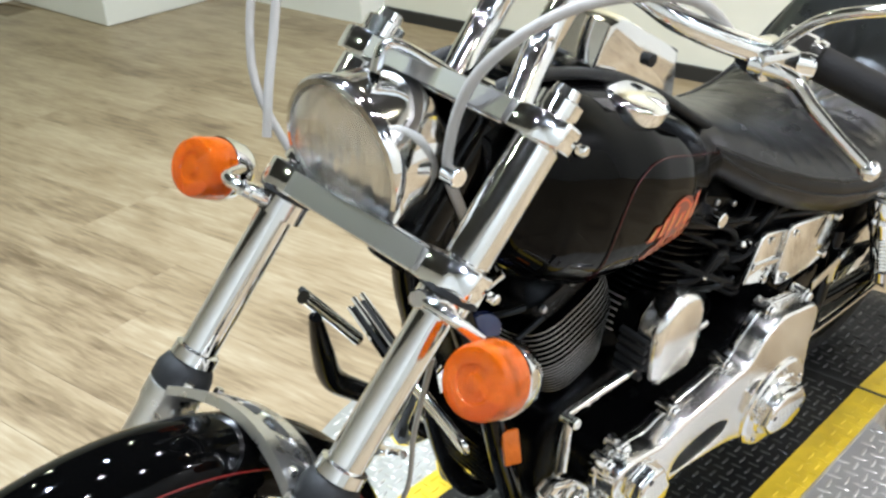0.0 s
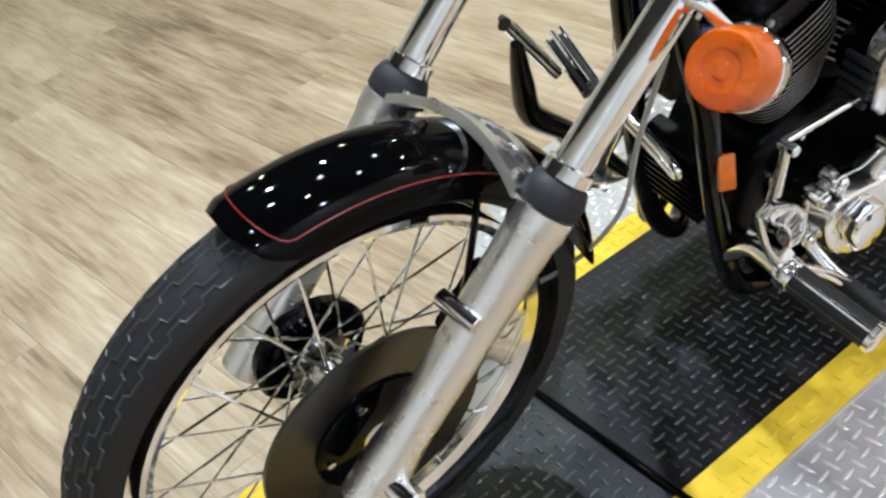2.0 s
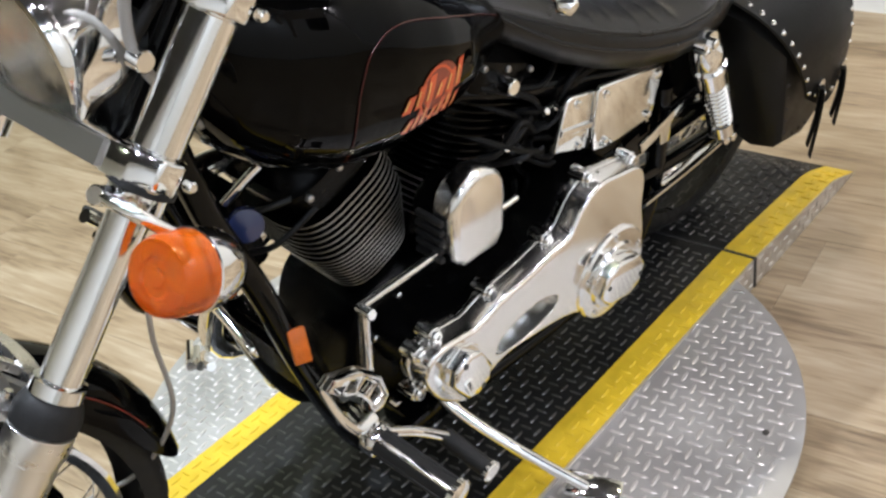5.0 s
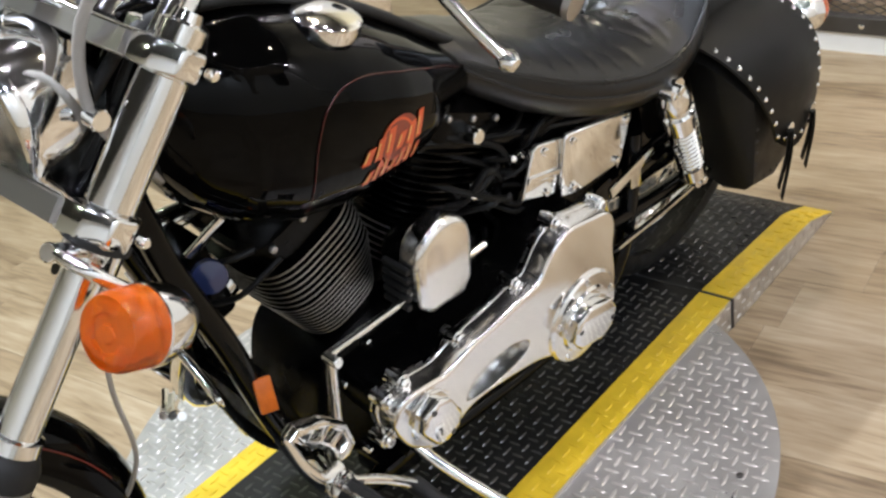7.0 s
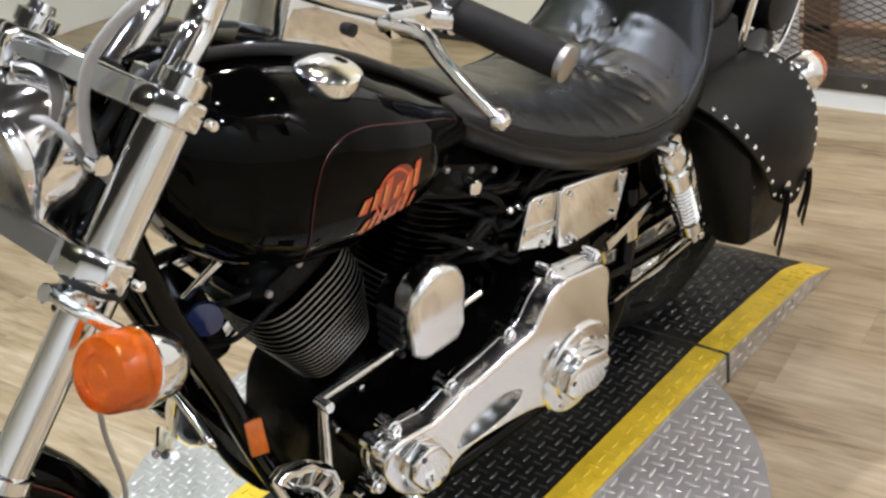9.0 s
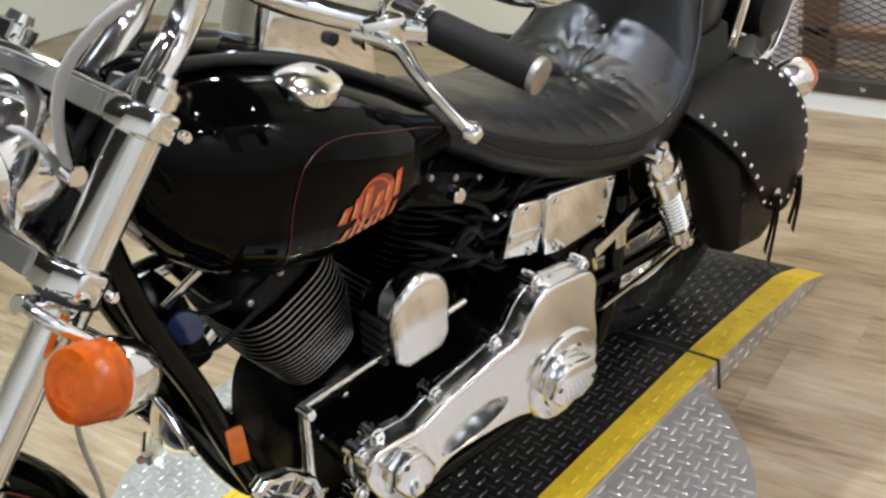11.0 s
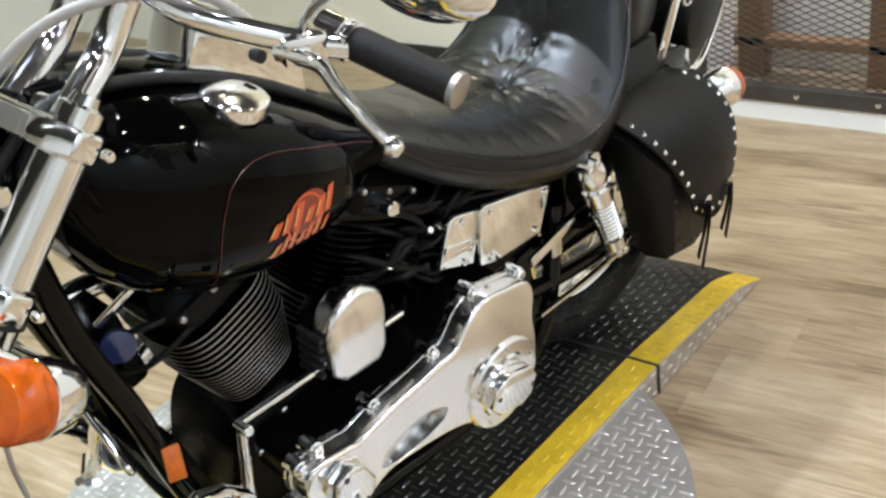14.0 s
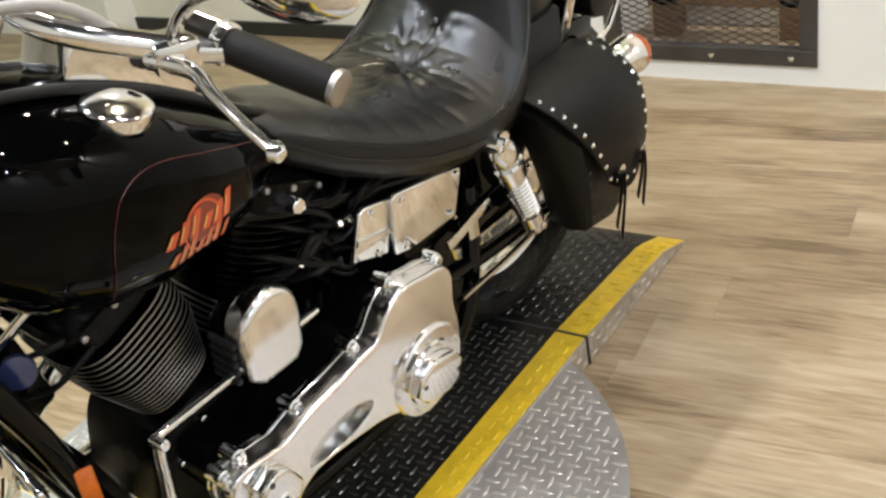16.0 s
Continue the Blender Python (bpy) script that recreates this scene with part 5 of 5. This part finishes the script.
for x, lo, hi, w in ((-0.605, 0.66, 0.90, 0.10), (-0.62, 0.66, 0.895, 0.118), (-0.67, 0.67, 0.88, 0.122), (-0.72, 0.68, 0.875, 0.115), (-0.755, 0.69, 0.865, 0.1), (-0.775, 0.71, 0.84, 0.08)):
    ring = []
    for k in range(40):
        a = 2 * math.pi * k / 40
        ring.append(Vector((x, w * math.copysign(abs(math.cos(a)) ** 0.6, math.cos(a)), (lo + hi) / 2 + (hi - lo) / 2 * math.copysign(abs(math.sin(a)) ** 0.6, math.sin(a)))))
    prs.append(ring)
bp("passenger_seat", loft(prs), LEATHER, label="black leather passenger pad", smooth=60)

# ---- saddlebags, with flap, studs and straps ----
def bez(a, b, c, t):
    return a * (1 - t) ** 2 + b * 2 * t * (1 - t) + c * t * t


for s in (1, -1):
    fi_, fm, fo_ = Vector((-0.515, 0.145, 0.638)), Vector((-0.54, 0.292, 0.615)), Vector((-0.664, 0.282, 0.425))
    ri_, rm, ro_ = Vector((-0.735, 0.145, 0.655)), Vector((-0.79, 0.31, 0.665)), Vector((-0.782, 0.285, 0.425))
    mir = Matrix.Diagonal((1, s, 1, 1))

    def flap(u, v, off=0.0):
        a, b = bez(fi_, fm, fo_, v), bez(ri_, rm, ro_, v)
        p = a.lerp(b, u)
        if v > 0.8:
            p.z -= 0.028 * math.sin(u * math.pi) * (v - 0.8) / 0.2
        nrm = Vector((0.0, 0.45 + 0.55 * v, 1 - v)).normalized()
        return mir @ (p + nrm * (off + 0.010 * math.sin(math.pi * u)))

    g1 = [[flap(u, v, 0.004) for u in np.linspace(0, 1, 14)] for v in np.linspace(0, 1, 22)]
    g0 = [[flap(u, v, -0.001) for u in np.linspace(1, 0, 14)] for v in np.linspace(0, 1, 22)]
    bag = bp("saddlebag", loft([[mir @ Vector(p) for p in ring] for ring in ([(x0, y, z0), ((x0 + x1) / 2 - 0.005, y, (z0 + z1) / 2), (x1, y, z1), (x2, y, z1 - 0.015), (x3, y, z1 + 0.02), (x3 - 0.02, y, (z0 + z1) / 2), (x3 - 0.01, y, z0 + 0.02)] for y, x0, z0, x1, x2, x3, z1 in ((0.150, -0.53, 0.60, -0.68, -0.74, -0.80, 0.31), (0.156, -0.52, 0.61, -0.67, -0.74, -0.81, 0.295), (0.20, -0.53, 0.60, -0.655, -0.735, -0.81, 0.295), (0.25, -0.57, 0.55, -0.645, -0.73, -0.80, 0.315), (0.262, -0.59, 0.53, -0.65, -0.73, -0.79, 0.33)))]), BAGL, label="black studded leather saddlebag")
    fl = bp("flap", loft([a + b for a, b in zip(g1, g0)]), BAGL, bag, "curved leather flap edged with metal studs", smooth=50)
    studs = [(0.05, v) for v in np.linspace(0.2, 0.95, 9)] + [(0.95, v) for v in np.linspace(0.12, 0.92, 10)] + [(u, 0.955) for u in np.linspace(0.2, 0.8, 4)]
    for u, v in studs:
        p, q = flap(u, v, 0.004), flap(u, v, 0.02)
        bp("stud", lathe([(0.0052, -0.001), (0.0048, 0.0015), (0.003, 0.003), (0, 0.0036)], p, q - p, 10), CHROME, fl)
    for k in range(8):
        p = mir @ Vector((-0.625 - 0.007 * k if k < 5 else -0.665 - 0.025 * (k - 4), 0.262, 0.46 - 0.028 * k if k < 5 else 0.33))
        bp("stud", lathe([(0.0045, -0.001), (0.004, 0.0015), (0, 0.003)], p, (0, s, 0), 8), STEEL, bag)
    for u, ln in ((0.25, 0.15), (0.82, 0.12)):
        p = flap(u, 0.93, 0.006)
        bp("strap_ring", lathe([(0.006, 0), (0.011, 0.0), (0.011, 0.003), (0.006, 0.003)], p + Vector((0, 0, 0.012)), (0, s, 0.1), 14), CHROME, bag)
        for dx, l2 in ((-0.008, ln), (0.008, ln * 0.75)):
            pts = [p + Vector((dx * 0.5, s * 0.004, 0.01)), p + Vector((dx, s * 0.008, -ln * 0.3)), p + Vector((dx * 1.6 - 0.006, s * 0.004, -l2))]
            bp("strap", sweep(pts, 0.0085, 8, flat=0.2), BAGL, bag, "hanging leather thong")
bp("saddlebag_yoke", loft([[Vector((x, y, z + h)) for h in (0.0, 0.006)] + [Vector((x - 0.17, y, z + 0.006 - 0.0)), Vector((x - 0.17, y, z))] for x, y, z in ((-0.52, 0.155, 0.632), (-0.53, 0.145, 0.68), (-0.56, 0.12, 0.71), (-0.6, 0.0, 0.72), (-0.56, -0.12, 0.71), (-0.53, -0.145, 0.68), (-0.52, -0.155, 0.632))]), BAGL, label="leather yoke joining the saddlebags")

# ---- rear end: sissy bar, rack, indicators, tail lamp ----
for s in (1, -1):
    bp("sissy_bar_side", prism([(-0.70, 0.60), (-0.735, 0.60), (-0.80, 0.82), (-0.81, 1.05), (-0.795, 1.05), (-0.775, 0.82)], 0.125 * s, 0.132 * s, 0.002), CHROME, label="flat chrome sissy bar side")
    sig = bp("rear_indicator", lathe([(0.0, -0.066), (0.014, -0.064), (0.028, -0.053), (0.036, -0.036), (0.0395, -0.012), (0.040, 0.0), (0.036, 0.002)], (-0.845, 0.215 * s, 0.60), (-1, 0.1 * s, 0), 32), CHROME, label="bullet-shaped chrome indicator")
    bp("lens", lathe([(0.039, -0.001), (0.039, 0.006), (0.034, 0.022), (0.02, 0.028), (0.0, 0.03)], (-0.845, 0.215 * s, 0.60), (-1, 0.1 * s, 0), 32), AMBER, sig, "amber plastic lens")
    bp("stalk", rod((-0.80, 0.13 * s, 0.60), (-0.805, 0.2 * s, 0.60), 0.008, 10), CHROME, sig)
bp("brake_lever_arm", sweep([(0.40, -0.25, 0.345), (0.37, -0.2, 0.29), (0.34, -0.13, 0.25)], 0.011, 10, flat=0.6), CHROME)
rk = [(-0.74, 0.11, 0.80), (-0.86, 0.12, 0.80), (-0.97, 0.11, 0.77), (-1.0, 0.06, 0.74)]
bp("luggage_rack", sweep(rk + [(x, -y, z) for x, y, z in reversed(rk)], 0.007, 10), CHROME, label="chrome wire luggage rack")
bp("rack_stay", sweep([(-0.97, 0.11, 0.77), (-1.0, 0.11, 0.70), (-0.95, 0.11, 0.60), (-0.86, 0.12, 0.585)], 0.006, 10), CHROME)
bp("rack_stay", sweep([(-0.80, 0.115, 0.80), (-0.84, 0.115, 0.74), (-0.93, 0.112, 0.77)], 0.005, 10), CHROME)
bp("backrest_pad", box(-0.035, 0.035, -0.13, 0.13, -0.11, 0.11, 0.03, Matrix.Translation((-0.78, 0, 1.0)) @ pose(0, 0, 0, 0, -10, 0)), LEATHER, label="black leather backrest pad")
bp("tool_roll", lathe([(0.03, -0.13), (0.06, -0.125), (0.066, -0.11), (0.066, 0.11), (0.06, 0.125), (0.03, 0.13)], (-0.90, 0, 0.70), (0, 1, 0), 28), BAGL, label="black leather tool roll under the rack")

# ---- floor planks, last ----
floor = bpy.data.objects["floor"]
plank_mesh = None
PWID, PLEN = 0.182, 1.22
turn = Matrix.Rotation(radians(FLOOR_TURN), 4, "Z")
rng = random.Random(4)
for i in range(-20, 17):
    shift = rng.random() * PLEN
    for j in range(-5, 4):
        cx, cy = i * PWID, j * PLEN + shift
        p = turn @ Vector((cx, cy, 0))
        if not (-3.4 < p.x < 4.1 and -5.6 < p.y < 3.7):
            continue
        if plank_mesh is None:
            o = part("plank", box(-PWID / 2 + 0.0002, PWID / 2 - 0.0002, -PLEN / 2 + 0.0002, PLEN / 2 - 0.0002, -0.010, 0.0, 0.0), WOOD, floor, smooth=0)
            bm = bmesh.new()
            bm.from_mesh(o.data)
            up = [e for e in bm.edges if all(v.co.z > -0.001 for v in e.verts)]
            bmesh.ops.bevel(bm, geom=up, offset=0.0006, segments=1, profile=0.5, affect="EDGES")
            bm.to_mesh(o.data)
            bm.free()
            plank_mesh = o.data
        else:
            o = new("plank", plank_mesh)
            o.parent = floor
        o.matrix_basis = Matrix.Translation((p.x, p.y, 0)) @ turn
